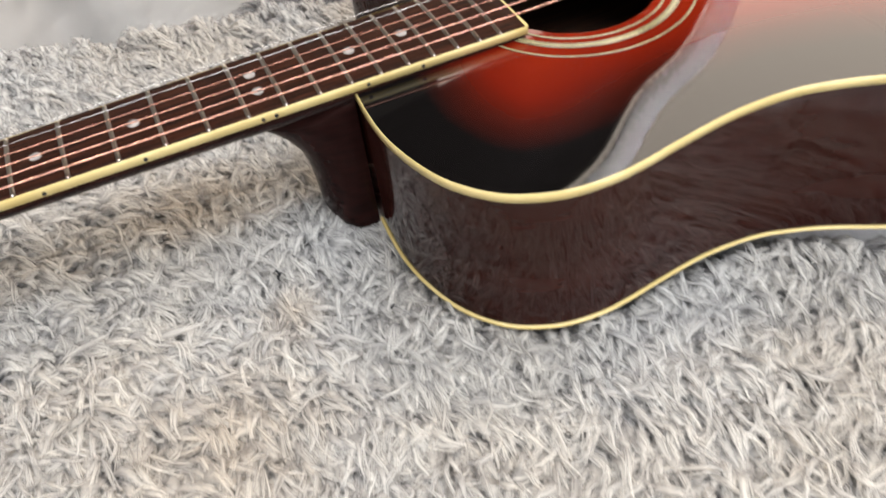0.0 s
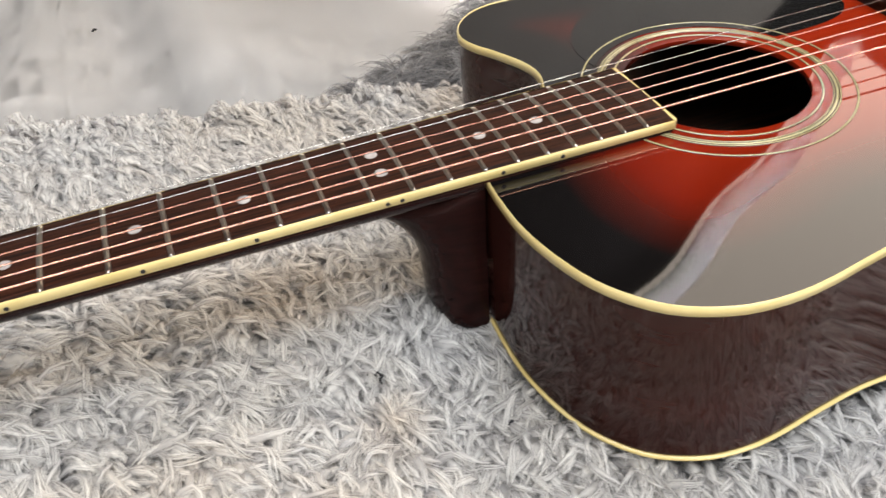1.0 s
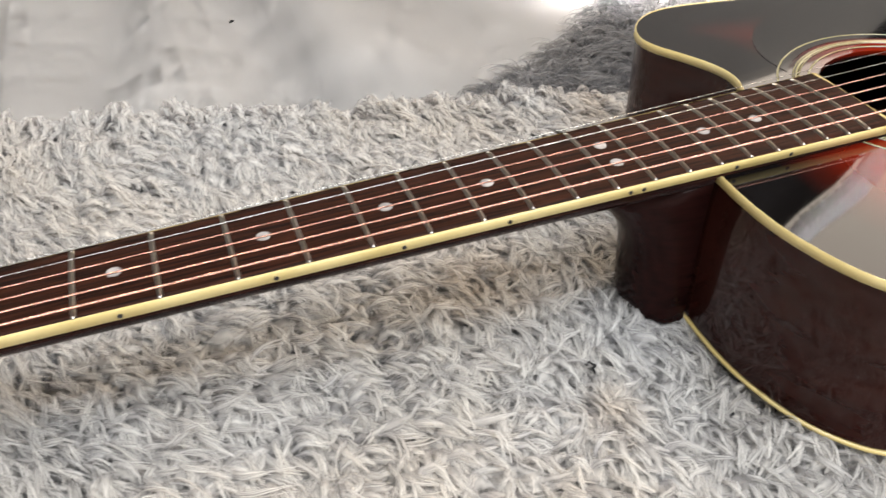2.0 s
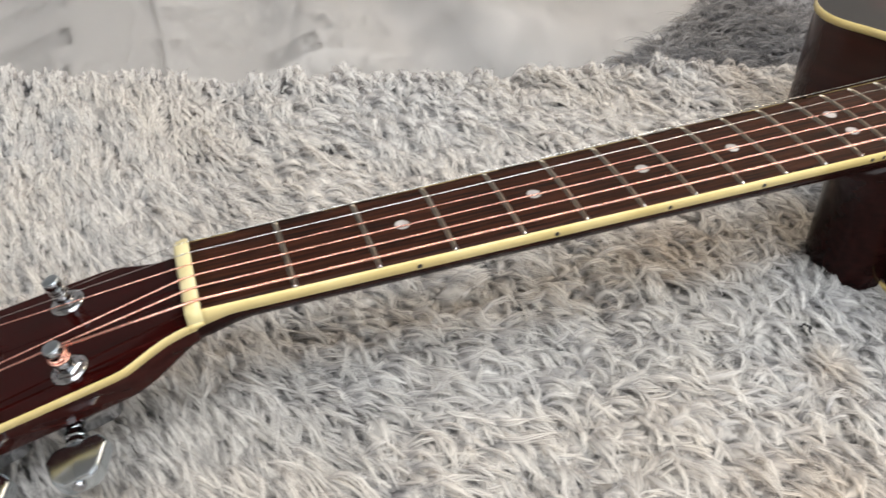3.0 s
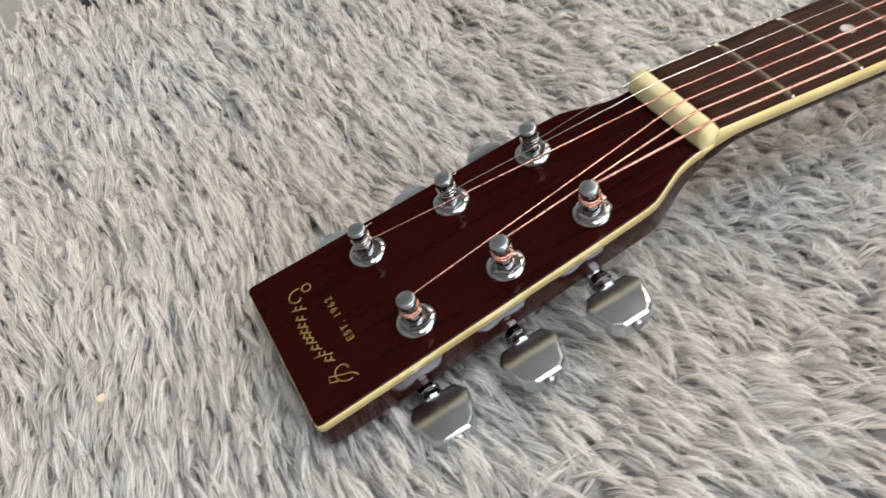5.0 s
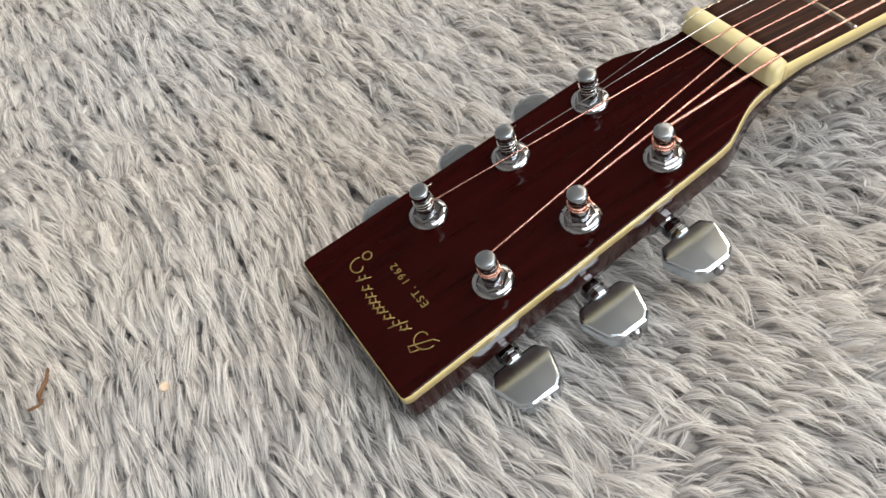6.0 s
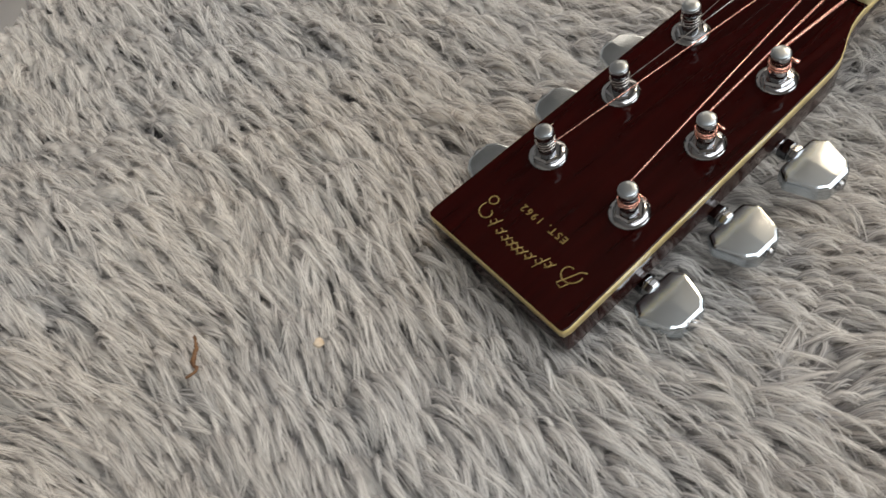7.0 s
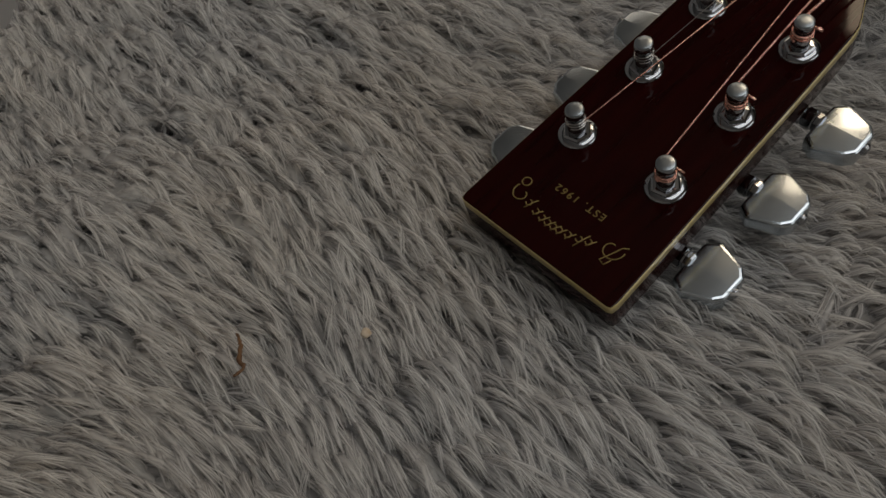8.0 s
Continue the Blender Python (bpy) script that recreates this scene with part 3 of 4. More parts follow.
# ---------------------------------------------------------------- rug
def wander(x, y, seed, size):
    """Smooth noise of about -1 to 1 from a few sines."""
    rng = np.random.RandomState(seed)
    out = np.zeros_like(x)
    for _ in range(7):
        a, ph, k = rng.uniform(0, 2 * math.pi), rng.uniform(0, 2 * math.pi), rng.uniform(0.6, 1.7) * 2 * math.pi / size
        out = out + np.sin(k * (x * math.cos(a) + y * math.sin(a)) + ph)
    return out / 3.0


def inside(x, y, poly):
    hit = np.zeros(x.shape, bool)
    n = len(poly)
    for i in range(n):
        (x0, y0), (x1, y1) = poly[i - 1], poly[i]
        if y0 == y1:
            continue
        c = ((y0 > y) != (y1 > y)) & (x < (x1 - x0) * (y - y0) / (y1 - y0) + x0)
        hit ^= c
    return hit


def fur_mesh(name, x, y, z, ang, length, height, width, rng, per, spread, limit=None, bend=0.8, sway=0.0, broad=2.2):
    """Locks of hair: per strands in each, side by side over a round back, drawn together to one tip."""
    n = len(x)
    N = n * per
    X, Y, Z = np.repeat(x, per), np.repeat(y, per), np.repeat(z, per)
    A = np.repeat(ang, per) + rng.normal(0, 0.045, N)
    lock_long = rng.uniform(0.8, 1.2, n)
    Ln = np.repeat(length * lock_long, per) * rng.uniform(0.78, 1.08, N)
    Hh = np.repeat(height, per) * rng.uniform(0.86, 1.08, N)
    side = rng.normal(0, 1, N)
    deep = rng.normal(0, 0.9, N)
    ox = (-np.sin(A) * side + np.cos(A) * deep) * spread
    oy = (np.cos(A) * side + np.sin(A) * deep) * spread
    curl = np.repeat(rng.normal(0, 1, n) * bend + sway, per) + rng.normal(0, 0.12, N)
    wave = np.repeat(rng.normal(0, 0.7, n) * bend + 0.35 * sway, per) + rng.normal(0, 0.06, N)
    phase = np.repeat(rng.uniform(-0.6, 0.6, n), per)
    roll = np.clip(side, -1.5, 1.5) * 0.45
    W = width * np.where(np.arange(N) % per == 0, broad, 1.0) * rng.uniform(0.45, 1.25, N)
    S = np.array([0.0, 0.2, 0.4, 0.58, 0.75, 0.89, 1.0])
    gather = np.array([0.0, 0.22, 0.46, 0.66, 0.81, 0.90, 0.95])
    fat = (0.8, 1.0, 1.0, 0.88, 0.66, 0.38)
    verts = np.zeros((N, 13, 3), np.float32)
    cx, cy = X.copy(), Y.copy()
    last = 0.0
    for i, s in enumerate(S):
        aa = A + curl * (s - 0.35) + wave * np.sin(5.6 * s + phase)
        ds = s - last
        cx, cy = cx + np.cos(aa) * Ln * ds * (0.5 + 0.75 * s), cy + np.sin(aa) * Ln * ds * (0.5 + 0.75 * s)
        last = s
        g = 1.0 - gather[i]
        px, py = cx + ox * g, cy + oy * g
        pz = Z + Hh * (1 - (1 - s) ** 2 - 0.50 * s ** 3) - np.abs(side) * spread * 0.35 * g
        if limit is not None:
            pz = np.minimum(pz, limit(px, py))
        if i == 6:
            verts[:, 12] = np.stack((px, py, pz), 1)
        else:
            w = W * fat[i]
            wx, wy, wz = -np.sin(aa) * np.cos(roll) * w, np.cos(aa) * np.cos(roll) * w, -np.sin(roll) * w
            verts[:, 2 * i] = np.stack((px - wx, py - wy, pz - wz), 1)
            verts[:, 2 * i + 1] = np.stack((px + wx, py + wy, pz + wz), 1)
    tri = []
    for i in range(5):
        k = 2 * i
        tri += [k, k + 1, k + 3, k, k + 3, k + 2]
    tri = np.array(tri + [10, 11, 12], np.int32)
    loops = (np.arange(N, dtype=np.int32)[:, None] * 13 + tri[None]).ravel()
    me = bpy.data.meshes.new(name)
    me.vertices.add(N * 13)
    me.vertices.foreach_set("co", verts.ravel())
    me.loops.add(len(loops))
    me.loops.foreach_set("vertex_index", loops)
    me.polygons.add(len(loops) // 3)
    me.polygons.foreach_set("loop_start", np.arange(0, len(loops), 3, dtype=np.int32))
    at = me.attributes.new("along", "FLOAT", "POINT")
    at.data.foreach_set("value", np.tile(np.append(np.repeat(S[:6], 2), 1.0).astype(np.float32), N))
    at = me.attributes.new("across", "FLOAT", "POINT")
    at.data.foreach_set("value", np.tile(np.array([0, 1] * 6 + [0.5], np.float32), N))
    tone = np.repeat(np.repeat(rng.uniform(0, 1, n), per) * 0.8 + rng.uniform(0, 1, N) * 0.2, 13).astype(np.float32)
    at = me.attributes.new("tone", "FLOAT", "POINT")
    at.data.foreach_set("value", tone)
    me.update(calc_edges=True)
    return me


def fur_material(name, root, tip, tip_dark, stains_and_shade=()):
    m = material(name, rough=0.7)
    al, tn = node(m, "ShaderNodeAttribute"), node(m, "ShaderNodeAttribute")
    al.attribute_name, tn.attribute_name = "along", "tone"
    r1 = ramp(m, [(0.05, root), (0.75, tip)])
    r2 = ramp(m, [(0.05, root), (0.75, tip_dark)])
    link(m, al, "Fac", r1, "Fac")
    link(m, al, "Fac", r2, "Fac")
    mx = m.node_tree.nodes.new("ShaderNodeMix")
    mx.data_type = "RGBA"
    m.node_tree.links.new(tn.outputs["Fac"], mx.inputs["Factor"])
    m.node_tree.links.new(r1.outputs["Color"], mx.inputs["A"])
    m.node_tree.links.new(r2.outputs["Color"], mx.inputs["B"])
    # the mixed light's warm and cool patches, put into the colour as noise
    nz = node(m, "ShaderNodeTexNoise", Scale=7.0, Detail=2.0)
    link(m, coords(m), "Vector", nz, "Vector")
    tint = ramp(m, [(0.36, (0.975, 0.986, 1.0)), (0.64, (1.0, 0.984, 0.960))])
    link(m, nz, "Fac", tint, "Fac")
    tx = m.node_tree.nodes.new("ShaderNodeMix")
    tx.data_type, tx.blend_type = "RGBA", "MULTIPLY"
    tx.inputs["Factor"].default_value = 1.0
    m.node_tree.links.new(mx.outputs["Result"], tx.inputs["A"])
    m.node_tree.links.new(tint.outputs["Color"], tx.inputs["B"])
    mx = tx
    # brown spots: staining, and warm shade put into the pile's colour
    for at, size in stains_and_shade:
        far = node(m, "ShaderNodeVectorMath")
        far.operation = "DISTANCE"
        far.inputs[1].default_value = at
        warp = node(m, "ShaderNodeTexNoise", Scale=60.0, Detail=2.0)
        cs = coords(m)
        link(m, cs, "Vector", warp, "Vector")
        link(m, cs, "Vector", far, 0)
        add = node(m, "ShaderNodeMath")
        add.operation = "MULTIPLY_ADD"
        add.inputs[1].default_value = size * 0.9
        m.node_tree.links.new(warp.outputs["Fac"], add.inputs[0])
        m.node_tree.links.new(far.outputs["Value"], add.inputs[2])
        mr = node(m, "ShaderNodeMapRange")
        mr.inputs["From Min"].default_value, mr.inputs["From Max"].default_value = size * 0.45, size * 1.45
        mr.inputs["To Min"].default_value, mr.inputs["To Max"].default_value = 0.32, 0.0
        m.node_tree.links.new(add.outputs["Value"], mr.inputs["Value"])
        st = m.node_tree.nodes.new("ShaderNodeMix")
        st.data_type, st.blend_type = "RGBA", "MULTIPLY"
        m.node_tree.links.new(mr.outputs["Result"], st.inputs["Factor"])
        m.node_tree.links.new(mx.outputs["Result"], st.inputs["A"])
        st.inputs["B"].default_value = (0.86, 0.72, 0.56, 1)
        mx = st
    m.node_tree.links.new(mx.outputs["Result"], shader(m).inputs["Base Color"])
    shader(m).inputs["Specular IOR Level"].default_value = 0.25
    tl = node(m, "ShaderNodeBsdfTranslucent")
    m.node_tree.links.new(mx.outputs["Result"], tl.inputs["Color"])
    ms = node(m, "ShaderNodeMixShader", Fac=0.58)
    m.node_tree.links.new(shader(m).outputs["BSDF"], ms.inputs[1])
    m.node_tree.links.new(tl.outputs["BSDF"], ms.inputs[2])
    # fine single hairs at the sides of each lock let the light through
    ac = node(m, "ShaderNodeAttribute")
    ac.attribute_name = "across"
    r3 = ramp(m, [(0.0, (0.0, 0.0, 0.0)), (0.5, (0.72, 0.72, 0.72)), (1.0, (0.0, 0.0, 0.0))])
    r3.color_ramp.interpolation = "EASE"
    link(m, ac, "Fac", r3, "Fac")
    tr = node(m, "ShaderNodeBsdfTransparent")
    mt = node(m, "ShaderNodeMixShader")
    link(m, r3, "Color", mt, 0)
    m.node_tree.links.new(tr.outputs["BSDF"], mt.inputs[1])
    m.node_tree.links.new(ms.outputs["Shader"], mt.inputs[2])
    m.node_tree.links.new(mt.outputs["Shader"], m.node_tree.nodes["Material Output"].inputs["Surface"])
    shader(m).inputs["Sheen Weight"].default_value = 0.15
    return m


# in order: a stain, painted shade at the cutaway and neck, a beige patch
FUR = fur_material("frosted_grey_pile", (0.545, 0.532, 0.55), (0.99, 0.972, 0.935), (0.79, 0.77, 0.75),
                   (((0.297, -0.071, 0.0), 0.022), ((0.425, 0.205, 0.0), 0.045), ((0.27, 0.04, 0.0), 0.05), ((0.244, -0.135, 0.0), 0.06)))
DARKFUR = fur_material("dark_grey_pile", (0.08, 0.08, 0.085), (0.62, 0.61, 0.61), (0.22, 0.22, 0.235))
BACKING = material("rug_backing", rough=0.9)
mottled(BACKING, (0.58, 0.575, 0.595), (0.68, 0.67, 0.69), 300.0)

# near-black: the dark shade mirrored in the soundboard is put into this colour
DARKCLOTH = material("shade_dark_cloth", rough=0.95)
mottled(DARKCLOTH, (0.007, 0.007, 0.008), (0.016, 0.015, 0.016), 120.0)
shader(DARKCLOTH).inputs["Specular IOR Level"].default_value = 0.0

PILE = 0.016


def far_edge(x):
    return np.interp(x, [-0.75, -0.26, -0.20, -0.19, -0.17, -0.14, -0.03, 0.09, 0.25, 0.42, 1.10], [-0.30, 0.239, 0.312, 0.319, 0.326, 0.328, 0.307, 0.277, 0.249, 0.223, 0.13])


def pile_depth(x):
    """The pile lies flatter under the body than by the headstock."""
    return 0.0135 - 0.0035 * np.clip((x - 0.0) / 0.14, 0, 1)


def ground(x, y):
    return -pile_depth(x) + 0.0035 * wander(x, y, 5, 0.16) + 0.0015 * wander(x, y, 6, 0.05)


rug = new("shaggy_rug")
tagged(rug, "pale grey-white long-pile shaggy rug, ruffled, spread under the guitar", "rug")
bm = bmesh.new()
gx = np.linspace(-0.75, 1.1, 75)
gv = np.linspace(0, 1, 40)
rows = []
for x in gx:
    ye = float(far_edge(np.array(x)))
    yy = -0.75 + (ye + 0.75) * gv
    zz = ground(np.full_like(yy, x), yy) - 0.001
    rows.append(ring(bm, [(x, y, z) for y, z in zip(yy, zz)]))
grid_faces(bm, rows)
geom = bmesh.ops.extrude_face_region(bm, geom=bm.faces[:])
for v in geom["geom"]:
    if isinstance(v, bmesh.types.BMVert):
        v.co.z = -PILE - 0.012
bmesh.ops.recalc_face_normals(bm, faces=bm.faces)
part("backing", bm, BACKING, rug, "grey woven rug backing")

BODY_FOOT = [((LEVEL @ Vector((p.x, p.y, back_z(p.x)))).xy) for p in offset_outline(OUTLINE, 0.012)]
HEAD_FOOT = [((LEVEL @ (HEADM @ Vector((p.x, p.y, -0.0158)))).xy) for p in offset_outline(HEAD_OUT, -0.002)]
h0, h1 = LEVEL @ (HEADM @ Vector((0, 0, -0.0165))), LEVEL @ (HEADM @ Vector((0.169, 0, -0.0165)))


def under_head(x, y):
    z = h0.z + (h1.z - h0.z) * (x - h0.x) / (h1.x - h0.x)
    return np.where(inside(x, y, HEAD_FOOT), z, 1.0)


# how the pile lies: x, y and the way the tips point, in degrees
COMB_HEAD = ((-0.22, 0.23, -88), (-0.15, 0.28, -85), (-0.05, 0.25, -86), (-0.28, 0.16, -79), (-0.212, 0.112, -102), (-0.19, 0.15, -84), (-0.10, 0.14, -79),
             (-0.055, 0.10, -66), (-0.29, 0.11, -66), (-0.255, 0.10, -72), (-0.20, 0.07, -93), (-0.31, 0.06, -60), (-0.25, 0.035, -96), (-0.29, 0.03, -90),
             (-0.21, 0.02, -101), (-0.19, -0.02, -96), (-0.25, -0.02, -98), (-0.21, -0.06, -92), (-0.15, -0.06, -88), (-0.16, -0.09, -84), (-0.107, -0.06, -66), (-0.07, -0.06, -58))
COMB_NECK = ((0.03, 0.24, -83), (0.15, 0.21, -76), (0.28, 0.195, -66), (0.38, 0.195, -58), (0.07, 0.172, -38), (0.0, 0.132, -74), (0.0, -0.03, -68), (0.07, 0.0, -55),
             (0.08, -0.03, -43), (0.15, -0.03, -50), (0.20, 0.03, -38), (0.22, -0.06, -46), (0.18, 0.0, -33), (0.02, -0.06, -58))
COMB_BODY = ((0.25, -0.03, -80), (0.21, -0.11, -62), (0.17, -0.09, -80), (0.32, 0.0, -90), (0.35, -0.085, -97), (0.30, -0.15, -93), (0.35, -0.19, -106),
             (0.42, -0.15, -112), (0.46, -0.20, -112), (0.53, -0.20, -122), (0.60, -0.17, -119))


def lie_of_pile(x, y):
    c, s_ = np.zeros_like(x), np.zeros_like(x)
    for px, py, deg in COMB_HEAD + COMB_NECK + COMB_BODY:
        w = np.exp(-((x - px) ** 2 + (y - py) ** 2) / (2 * 0.026 ** 2)) + 2e-5 / ((x - px) ** 2 + (y - py) ** 2 + 0.01)
        c, s_ = c + w * math.cos(radians(deg)), s_ + w * math.sin(radians(deg))
    return np.arctan2(s_, c)


def passed_by(x, y):
    """The stretch of the rug beside the guitar; the rest lies further off."""
    near = np.interp(x, [-0.38, -0.30, -0.14, 0.12, 0.30, 0.42, 0.50, 0.60, 0.80], [0.04, -0.04, -0.17, -0.17, -0.235, -0.29, -0.33, -0.30, -0.06])
    return (y > near) & (x > -0.375) & (x < 0.74) & (x > -0.36 + 0.42 * (y - 0.03))


def pile(name, x0, x1, y0, y1, spacing, per, length, height, width, spread, seed, keep=None, broad=2.2):
    rng = np.random.RandomState(seed)
    nx, ny = int((x1 - x0) / spacing), int((y1 - y0) / spacing)
    x, y = np.meshgrid(x0 + (np.arange(nx) + 0.5) * spacing, y0 + (np.arange(ny) + 0.5) * spacing)
    x = x.ravel() + rng.uniform(-0.6, 0.6, nx * ny) * spacing
    y = y.ravel() + rng.uniform(-0.6, 0.6, nx * ny) * spacing
    ok = (y < far_edge(x)) & ~inside(x, y, BODY_FOOT)
    ok &= keep(x, y) if keep is not None else passed_by(x, y)
    x, y = x[ok], y[ok]
    k = np.clip((x + 0.03) / 0.14, 0, 1)
    behind = k * np.clip((y - 0.06) / 0.06, 0, 1)
    calm = k * (1 - 0.65 * behind)  # beyond the neck the pile lies smoother
    ang = lie_of_pile(x, y) + (0.10 + 0.10 * k) * wander(x, y, 11, 0.12) + (0.17 + 0.28 * k) * wander(x, y, 12, 0.045) + (0.08 + 0.24 * calm) * wander(x, y, 14, 0.018) + rng.normal(0, 1, len(x)) * (0.06 + 0.10 * calm)
    # a whorl in the pile beside the headstock
    away = ((x + 0.105) ** 2 + (y + 0.092) ** 2) / 0.013 ** 2
    ang = ang + np.exp(-away) * (np.arctan2(y + 0.092, x + 0.105) + 1.9 - ang) * 0.6
    ln = length * rng.uniform(0.7, 1.25, len(x)) * (1 + 0.05 * behind)
    brim = np.clip(1 - (far_edge(x) - y) / 0.016, 0, 1)
    ht = height * pile_depth(x) * (1 + 0.25 * wander(x, y, 13, 0.03)) * (1 - 0.15 * behind) * rng.uniform(0.7, 1.3, len(x)) * (1 + 0.40 * brim)
    if name == "undercoat":
        ht = ht * (1 + 0.55 * np.clip((y - 0.05) / 0.08, 0, 1))
    me = fur_mesh(name, x, y, ground(x, y), ang, ln * (1 - 0.4 * brim), ht, width, rng, per, spread, under_head, 0.20 + 0.66 * calm, (0.55 + 0.70 * calm) * wander(x, y, 15, 0.024), broad)
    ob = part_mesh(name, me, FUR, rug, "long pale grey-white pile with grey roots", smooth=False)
    ob["kind"] = "stuff"


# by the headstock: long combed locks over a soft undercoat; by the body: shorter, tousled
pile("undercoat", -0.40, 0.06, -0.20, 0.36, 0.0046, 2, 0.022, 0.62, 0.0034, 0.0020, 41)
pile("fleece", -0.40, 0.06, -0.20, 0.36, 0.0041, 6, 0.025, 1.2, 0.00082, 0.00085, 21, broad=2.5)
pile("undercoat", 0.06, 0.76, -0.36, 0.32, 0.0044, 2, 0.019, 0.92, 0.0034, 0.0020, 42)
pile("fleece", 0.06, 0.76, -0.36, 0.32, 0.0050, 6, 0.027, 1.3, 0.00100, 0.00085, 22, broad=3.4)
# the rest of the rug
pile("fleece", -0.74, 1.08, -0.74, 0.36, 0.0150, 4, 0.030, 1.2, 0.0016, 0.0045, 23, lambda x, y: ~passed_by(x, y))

# ---------------------------------------------------------------- room
CLOTH = material("white_cloth", rough=0.8)
mottled(CLOTH, (0.50, 0.492, 0.486), (0.57, 0.562, 0.556), 3.0)
bumped(CLOTH, 3.0, 0.2, 0.004)
WALL = material("dim_wall_paint", rough=0.85)
mottled(WALL, (0.14, 0.133, 0.126), (0.18, 0.172, 0.165), 1.5)
# paint for the unseen walls that are added to bounce fill light
PALE = material("bounce_wall_paint", rough=0.85)
mottled(PALE, (0.60, 0.59, 0.57), (0.68, 0.67, 0.65), 1.5)
CEIL = material("ceiling_paint", rough=0.9)
mottled(CEIL, (0.70, 0.71, 0.72), (0.76, 0.77, 0.78), 2.0)
bm = bmesh.new()
rows = []
for i in range(220):
    x = -1.5 + 3.6 * i / 219
    row = []
    for j in range(50):
        s = j / 49 * 1.5
        y = 0.1 + min(s, 0.45) + max(s - 0.45, 0) * 0.25
        z = -PILE - 0.014 + 0.6 * max(s - 0.42, 0) ** 1.6
        fold = 0.004 * math.sin(x * 13 + y * 3)
        for at, lean, wide, high in ((0.265, -0.05, 0.07, 0.048), (0.13, 0.10, 0.05, 0.026), (-0.05, 0.05, 0.07, 0.016), (0.45, -0.1, 0.06, 0.012)):
            a = x - at - lean * (y - 0.35)
            a = a / (wide * 0.6) if a < 0 else a / (wide * 1.7)
            fold += high * math.exp(-a * a)
        row.append((x, y, z + fold * min(max((y - 0.2) / 0.12, 0), 1)))
    rows.append(ring(bm, row))
grid_faces(bm, rows)
bmesh.ops.solidify(bm, geom=bm.faces[:], thickness=0.0015)
sheet = part("backdrop_sheet", bm, CLOTH, None, "")
tagged(sheet, "plain white cloth backdrop sheet behind the rug, softly creased", "backdrop", kind="structure")


def slab(name, lo, hi, mat, label, cat):
    bm = bmesh.new()
    prism(bm, [(lo[0], lo[1]), (hi[0], lo[1]), (hi[0], hi[1]), (lo[0], hi[1])], lo[2], hi[2])
    tagged(part(name, bm, mat, None, "", smooth=False), label, cat, kind="structure")


slab("floor", (-2.6, -2.6, -0.15), (3.2, 2.6, -0.045), WALL, "plain dim floor under the rug and sheet", "floor")
slab("wall_north", (-2.6, 2.6, -0.045), (3.2, 2.7, 2.4), WALL, "plain dim wall", "wall")
slab("wall_south", (-2.6, -2.7, -0.045), (3.2, -2.6, 2.4), PALE, "unseen pale wall added to bounce light", "wall")
slab("wall_west", (-2.7, -2.7, -0.045), (-2.6, 2.7, 2.4), PALE, "unseen pale wall added to bounce light", "wall")
slab("wall_east", (3.2, -2.7, -0.045), (3.3, 2.7, 2.4), WALL, "plain dim wall", "wall")
slab("ceiling", (-2.7, -2.7, 2.4), (3.3, 2.7, 2.5), CEIL, "plain pale ceiling", "ceiling")


# ---------------------------------------------------------------- dark blanket behind the body
def blanket_edge(x):
    """Front-left edge of the darker blanket, on the ground plan."""
    return np.interp(x, [0.30, 0.335, 0.40, 0.47, 0.54, 0.80], [0.238, 0.252, 0.281, 0.322, 0.372, 0.548])


def ridge(x):
    """Upper edge of the hung blanket."""
    xs_ = [0.36, 0.60, 0.65, 0.69, 0.715, 0.735, 0.748, 0.765, 0.80, 0.84, 0.865, 0.885, 0.90, 0.915, 0.98, 1.05, 1.30, 1.60]
    zs_ = [0.68, 0.655, 0.64, 0.625, 0.605, 0.575, 0.545, 0.525, 0.508, 0.485, 0.44, 0.395, 0.36, 0.35, 0.417, 0.475, 0.56, 0.58]
    return sum(np.interp(x + d, xs_, zs_) for d in (-0.018, -0.009, 0.0, 0.009, 0.018)) / 5


dark = new("grey_blanket")
tagged(dark, "darker grey shaggy blanket lying behind the guitar body", "blanket")
bm = bmesh.new()
rows = []
for i in range(30):
    x = 0.325 + 0.48 * i / 29
    rows.append(ring(bm, [(x, 0.20 + (blanket_edge(x) - 0.20) * v, -PILE - 0.01 + 0.012 * wander(np.array(x), np.array(0.3 * v), 31, 0.12)) for v in np.linspace(0, 1, 8)]))
grid_faces(bm, rows)
bmesh.ops.solidify(bm, geom=bm.faces[:], thickness=0.003)
part("backing", bm, BACKING, dark)
rng = np.random.RandomState(33)
n = 4400
x = rng.uniform(0.342, 0.80, n)
y = 0.20 + (blanket_edge(x) - 0.20) * rng.uniform(0, 1, n)
ok = y > far_edge(x) - 0.006
x, y = x[ok], y[ok]
ang = 3.0 + 0.5 * wander(x, y, 34, 0.08) + rng.normal(0, 0.16, len(x))
me = fur_mesh("fleece", x, y, np.full_like(x, -PILE - 0.008) + 0.012 * wander(x, y * 0 + 0.15, 31, 0.12), ang, 0.03 * rng.uniform(0.7, 1.2, len(x)), 0.020 * rng.uniform(0.7, 1.3, len(x)), 0.0008, rng, 5, 0.0014)
part_mesh("fleece", me, DARKFUR, dark, "dark grey long pile", smooth=False)["kind"] = "stuff"

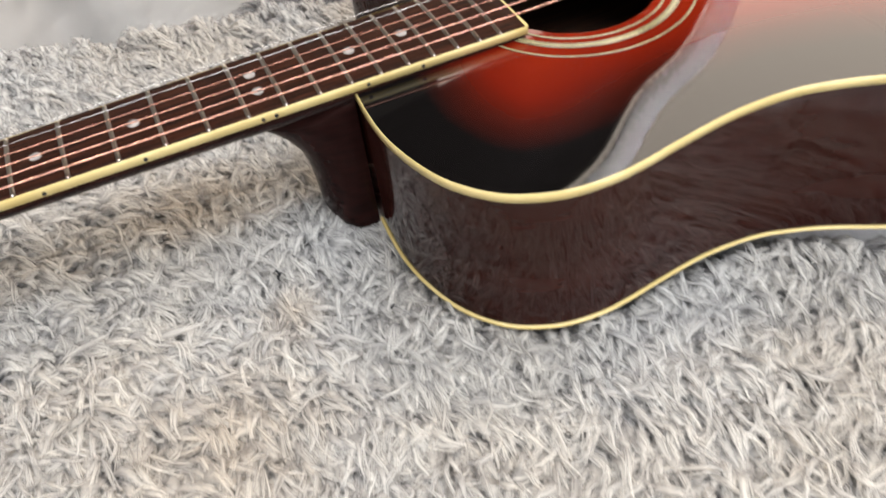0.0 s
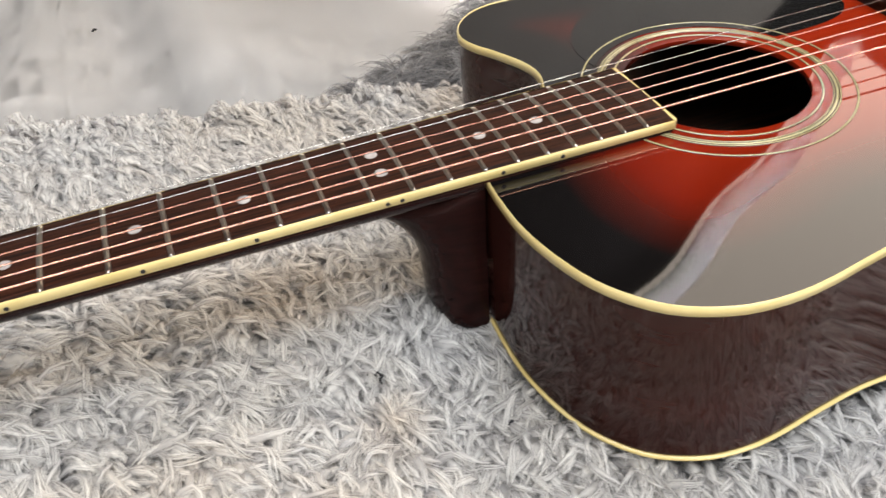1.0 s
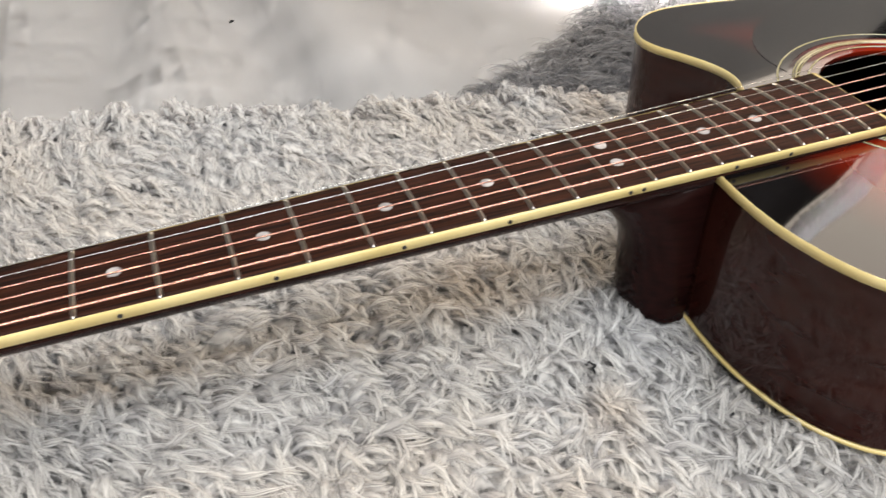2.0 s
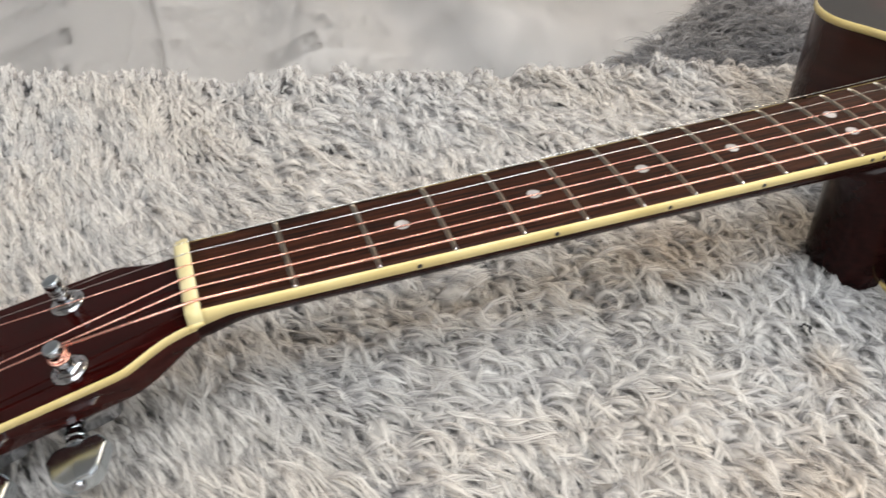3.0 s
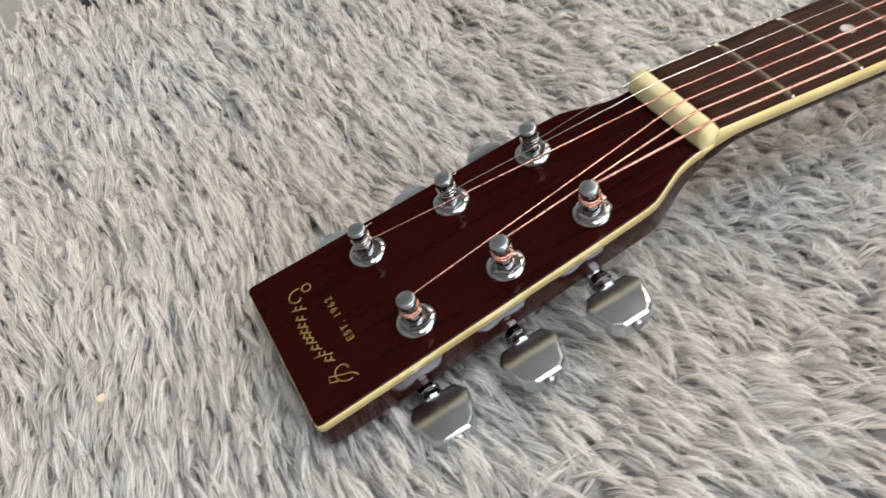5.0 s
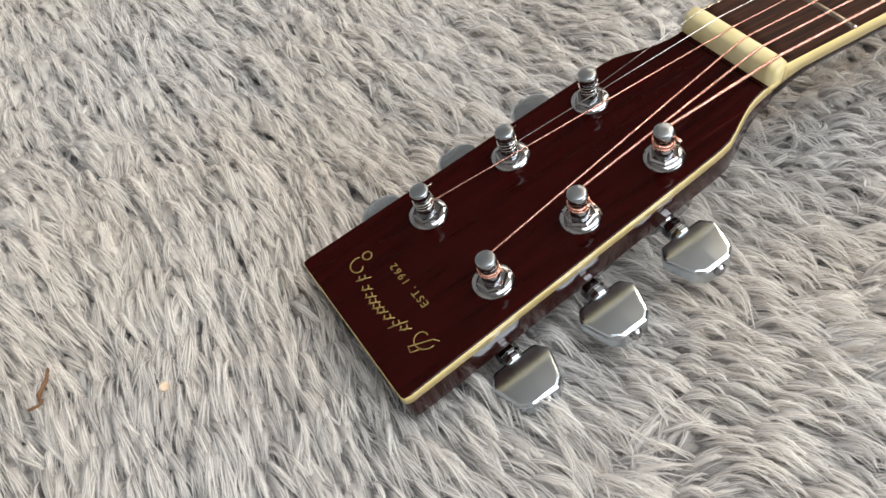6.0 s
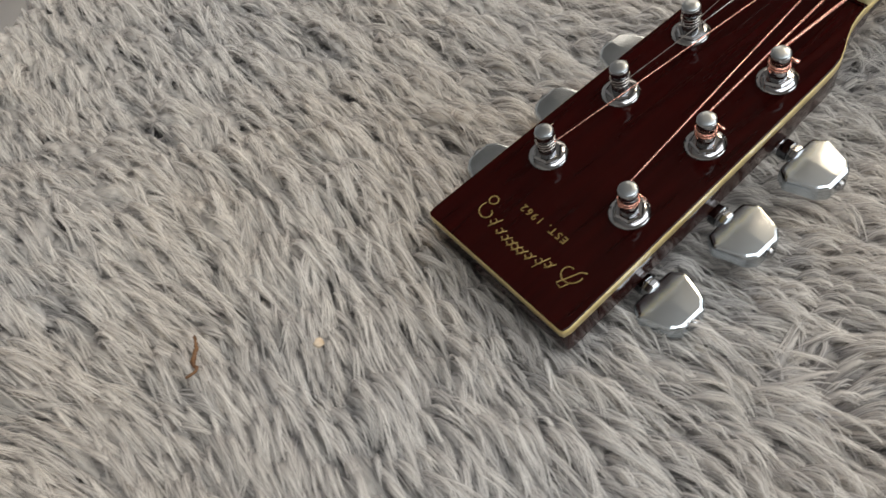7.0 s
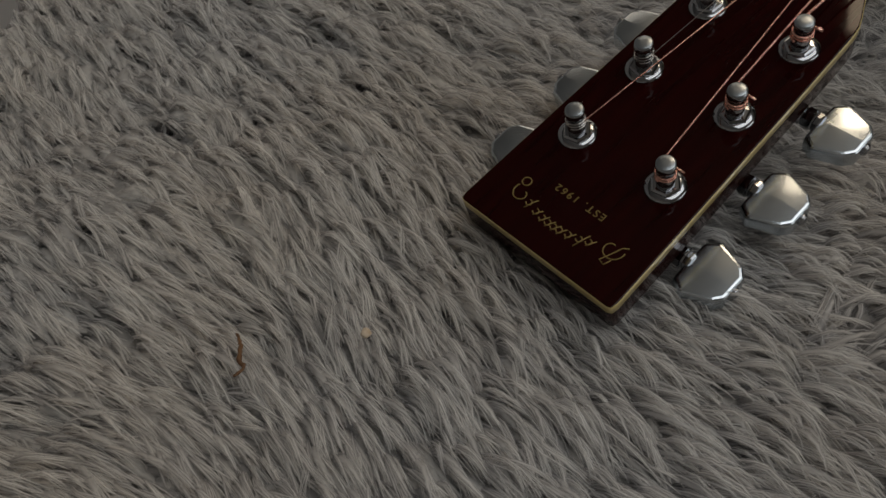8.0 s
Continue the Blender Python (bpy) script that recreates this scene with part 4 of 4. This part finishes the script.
# known only by its reflection; widened to the left to block the window
hung = new("hung_blanket")
tagged(hung, "pale shaggy blanket hung up behind the guitar", "blanket")
bm = bmesh.new()
rows = []
for i in range(60):
    x = 0.36 + 1.24 * i / 59
    zt = float(ridge(x))
    zb = float(np.interp(x, [0.36, 0.72, 0.86, 0.92, 1.6], [0.40, 0.38, 0.27, 0.12, 0.02]))
    rows.append(ring(bm, [(x, 0.34 + 0.003 * math.sin(x * 12), zb + (zt - zb) * v) for v in np.linspace(0, 1, 12)]))
grid_faces(bm, rows)
bmesh.ops.solidify(bm, geom=bm.faces[:], thickness=0.006)
part("cloth", bm, DARKCLOTH, hung, "near-black cloth standing in for dark reflected shade")
# pale hem along the upper edge
bm = bmesh.new()
rows = []
for i in range(150):
    x = 0.36 + 0.57 * i / 149
    a = math.atan2(float(ridge(x + 0.07) - ridge(x - 0.07)), 0.14)
    w = 0.047 + 0.001 * math.sin(x * 40)
    rows.append(ring(bm, [(x - math.sin(a) * w * v, 0.329 + 0.0004 * math.sin(x * 30 + v * 4), float(ridge(x)) + math.cos(a) * w * v) for v in (-0.1, 0.1, 0.35, 0.6, 0.85, 1.0)]))
grid_faces(bm, rows)
bmesh.ops.solidify(bm, geom=bm.faces[:], thickness=0.003)
part("hem", bm, BACKING, hung, "pale napped hem")
n = 2400
x = rng.uniform(0.36, 0.935, n)
sl = np.arctan2(ridge(x + 0.07) - ridge(x - 0.07), 0.14)
wide = rng.uniform(-0.004, 0.006, n)
zt = ridge(x) + np.cos(sl) * wide
x = x - np.sin(sl) * wide
# short tufts on the hem, combed down over the dark cloth
me = fur_mesh("fringe", x, rng.normal(0, 0.002, n), np.zeros(n), sl - math.pi / 2 + rng.normal(0, 0.25, n), 0.0105 * rng.uniform(0.4, 1.2, n), np.full(n, 0.003), 0.0007, rng, 4, 0.0007, None, 0.3)
co = np.zeros(len(me.vertices) * 3, np.float32)
me.vertices.foreach_get("co", co)
co = co.reshape(-1, 3)
base = np.repeat(np.repeat(x, 4), 13)
up = np.repeat(np.repeat(zt, 4), 13)
yy = np.repeat(np.repeat(rng.normal(0, 0.004, n), 4), 13)
side = co[:, 1]
co = np.stack((co[:, 0], 0.324 + yy - co[:, 2], up + side), 1)
me.vertices.foreach_set("co", co.astype(np.float32).ravel())
me.update()
part_mesh("fringe", me, FUR, hung, "pale long-haired fringe", smooth=False)["kind"] = "stuff"


# ---------------------------------------------------------------- bits lying on the rug
CRUMB = material("pale_wood_crumb", rough=0.8)
mottled(CRUMB, (0.50, 0.38, 0.26), (0.75, 0.64, 0.50), 300.0)
TWIG = material("brown_fibre", rough=0.7)
mottled(TWIG, (0.09, 0.04, 0.016), (0.20, 0.10, 0.04), 250.0)
LINT = material("black_lint", (0.01, 0.01, 0.012), 0.9)


def rug_spot(x, y, z):
    return LEVEL @ Vector((x, y, z + 0.0055))


def strand(name, points, r, mat, label, cat, wave=0.0):
    rng_ = random.Random(name)
    pts = spline([rug_spot(*p) for p in points], 22)
    pts = [p + wave * Vector((rng_.uniform(-1, 1), rng_.uniform(-1, 1), rng_.uniform(-0.5, 0.5))) for p in pts]
    bm = bmesh.new()
    tube(bm, pts, [r * (0.6 + 0.4 * math.sin(math.pi * k / 21)) * rng_.uniform(0.75, 1.2) for k in range(22)], 6)
    tagged(part(name, bm, mat), label, cat)


strand("fibre_bit", [(-0.2587, 0.0451, -0.0474), (-0.2607, 0.0399, -0.0470), (-0.2638, 0.0362, -0.0470), (-0.2647, 0.0327, -0.0471), (-0.2687, 0.0325, -0.0474)], 0.0008, TWIG, "thin brown bent bit of plant fibre on the rug", "debris", 0.0003)
strand("lint_curl", [(0.2868, -0.0420, -0.0985), (0.2885, -0.0425, -0.0972), (0.2898, -0.0450, -0.0972), (0.2880, -0.0462, -0.0975), (0.2885, -0.0488, -0.0985)], 0.0006, LINT, "small black curl of lint caught in the rug", "debris", 0.0008)
strand("lint_speck", [(0.3362, -0.0935, -0.1035), (0.3376, -0.0929, -0.1028), (0.3392, -0.0922, -0.1035)], 0.0006, LINT, "tiny dark speck of lint on the rug", "debris", 0.0003)


def crumb(at, r):
    bm = bmesh.new()
    bmesh.ops.create_icosphere(bm, subdivisions=2, radius=r)
    for v in bm.verts:
        v.co *= 0.75 + 0.4 * noise.noise(v.co * 900)
        v.co.z *= 0.7
    for v in bm.verts:
        v.co += rug_spot(*at)
    tagged(part("wood_crumb", bm, CRUMB), "small pale crumb of wood lying on the rug", "debris")


crumb((-0.2292, 0.0149, -0.0468), 0.0023)
strand("sheet_speck", [(0.1815, 0.3745, -0.0660), (0.1830, 0.3760, -0.0655), (0.1850, 0.3765, -0.0660)], 0.0009, LINT, "tiny dark speck on the white sheet", "debris", 0.0004)
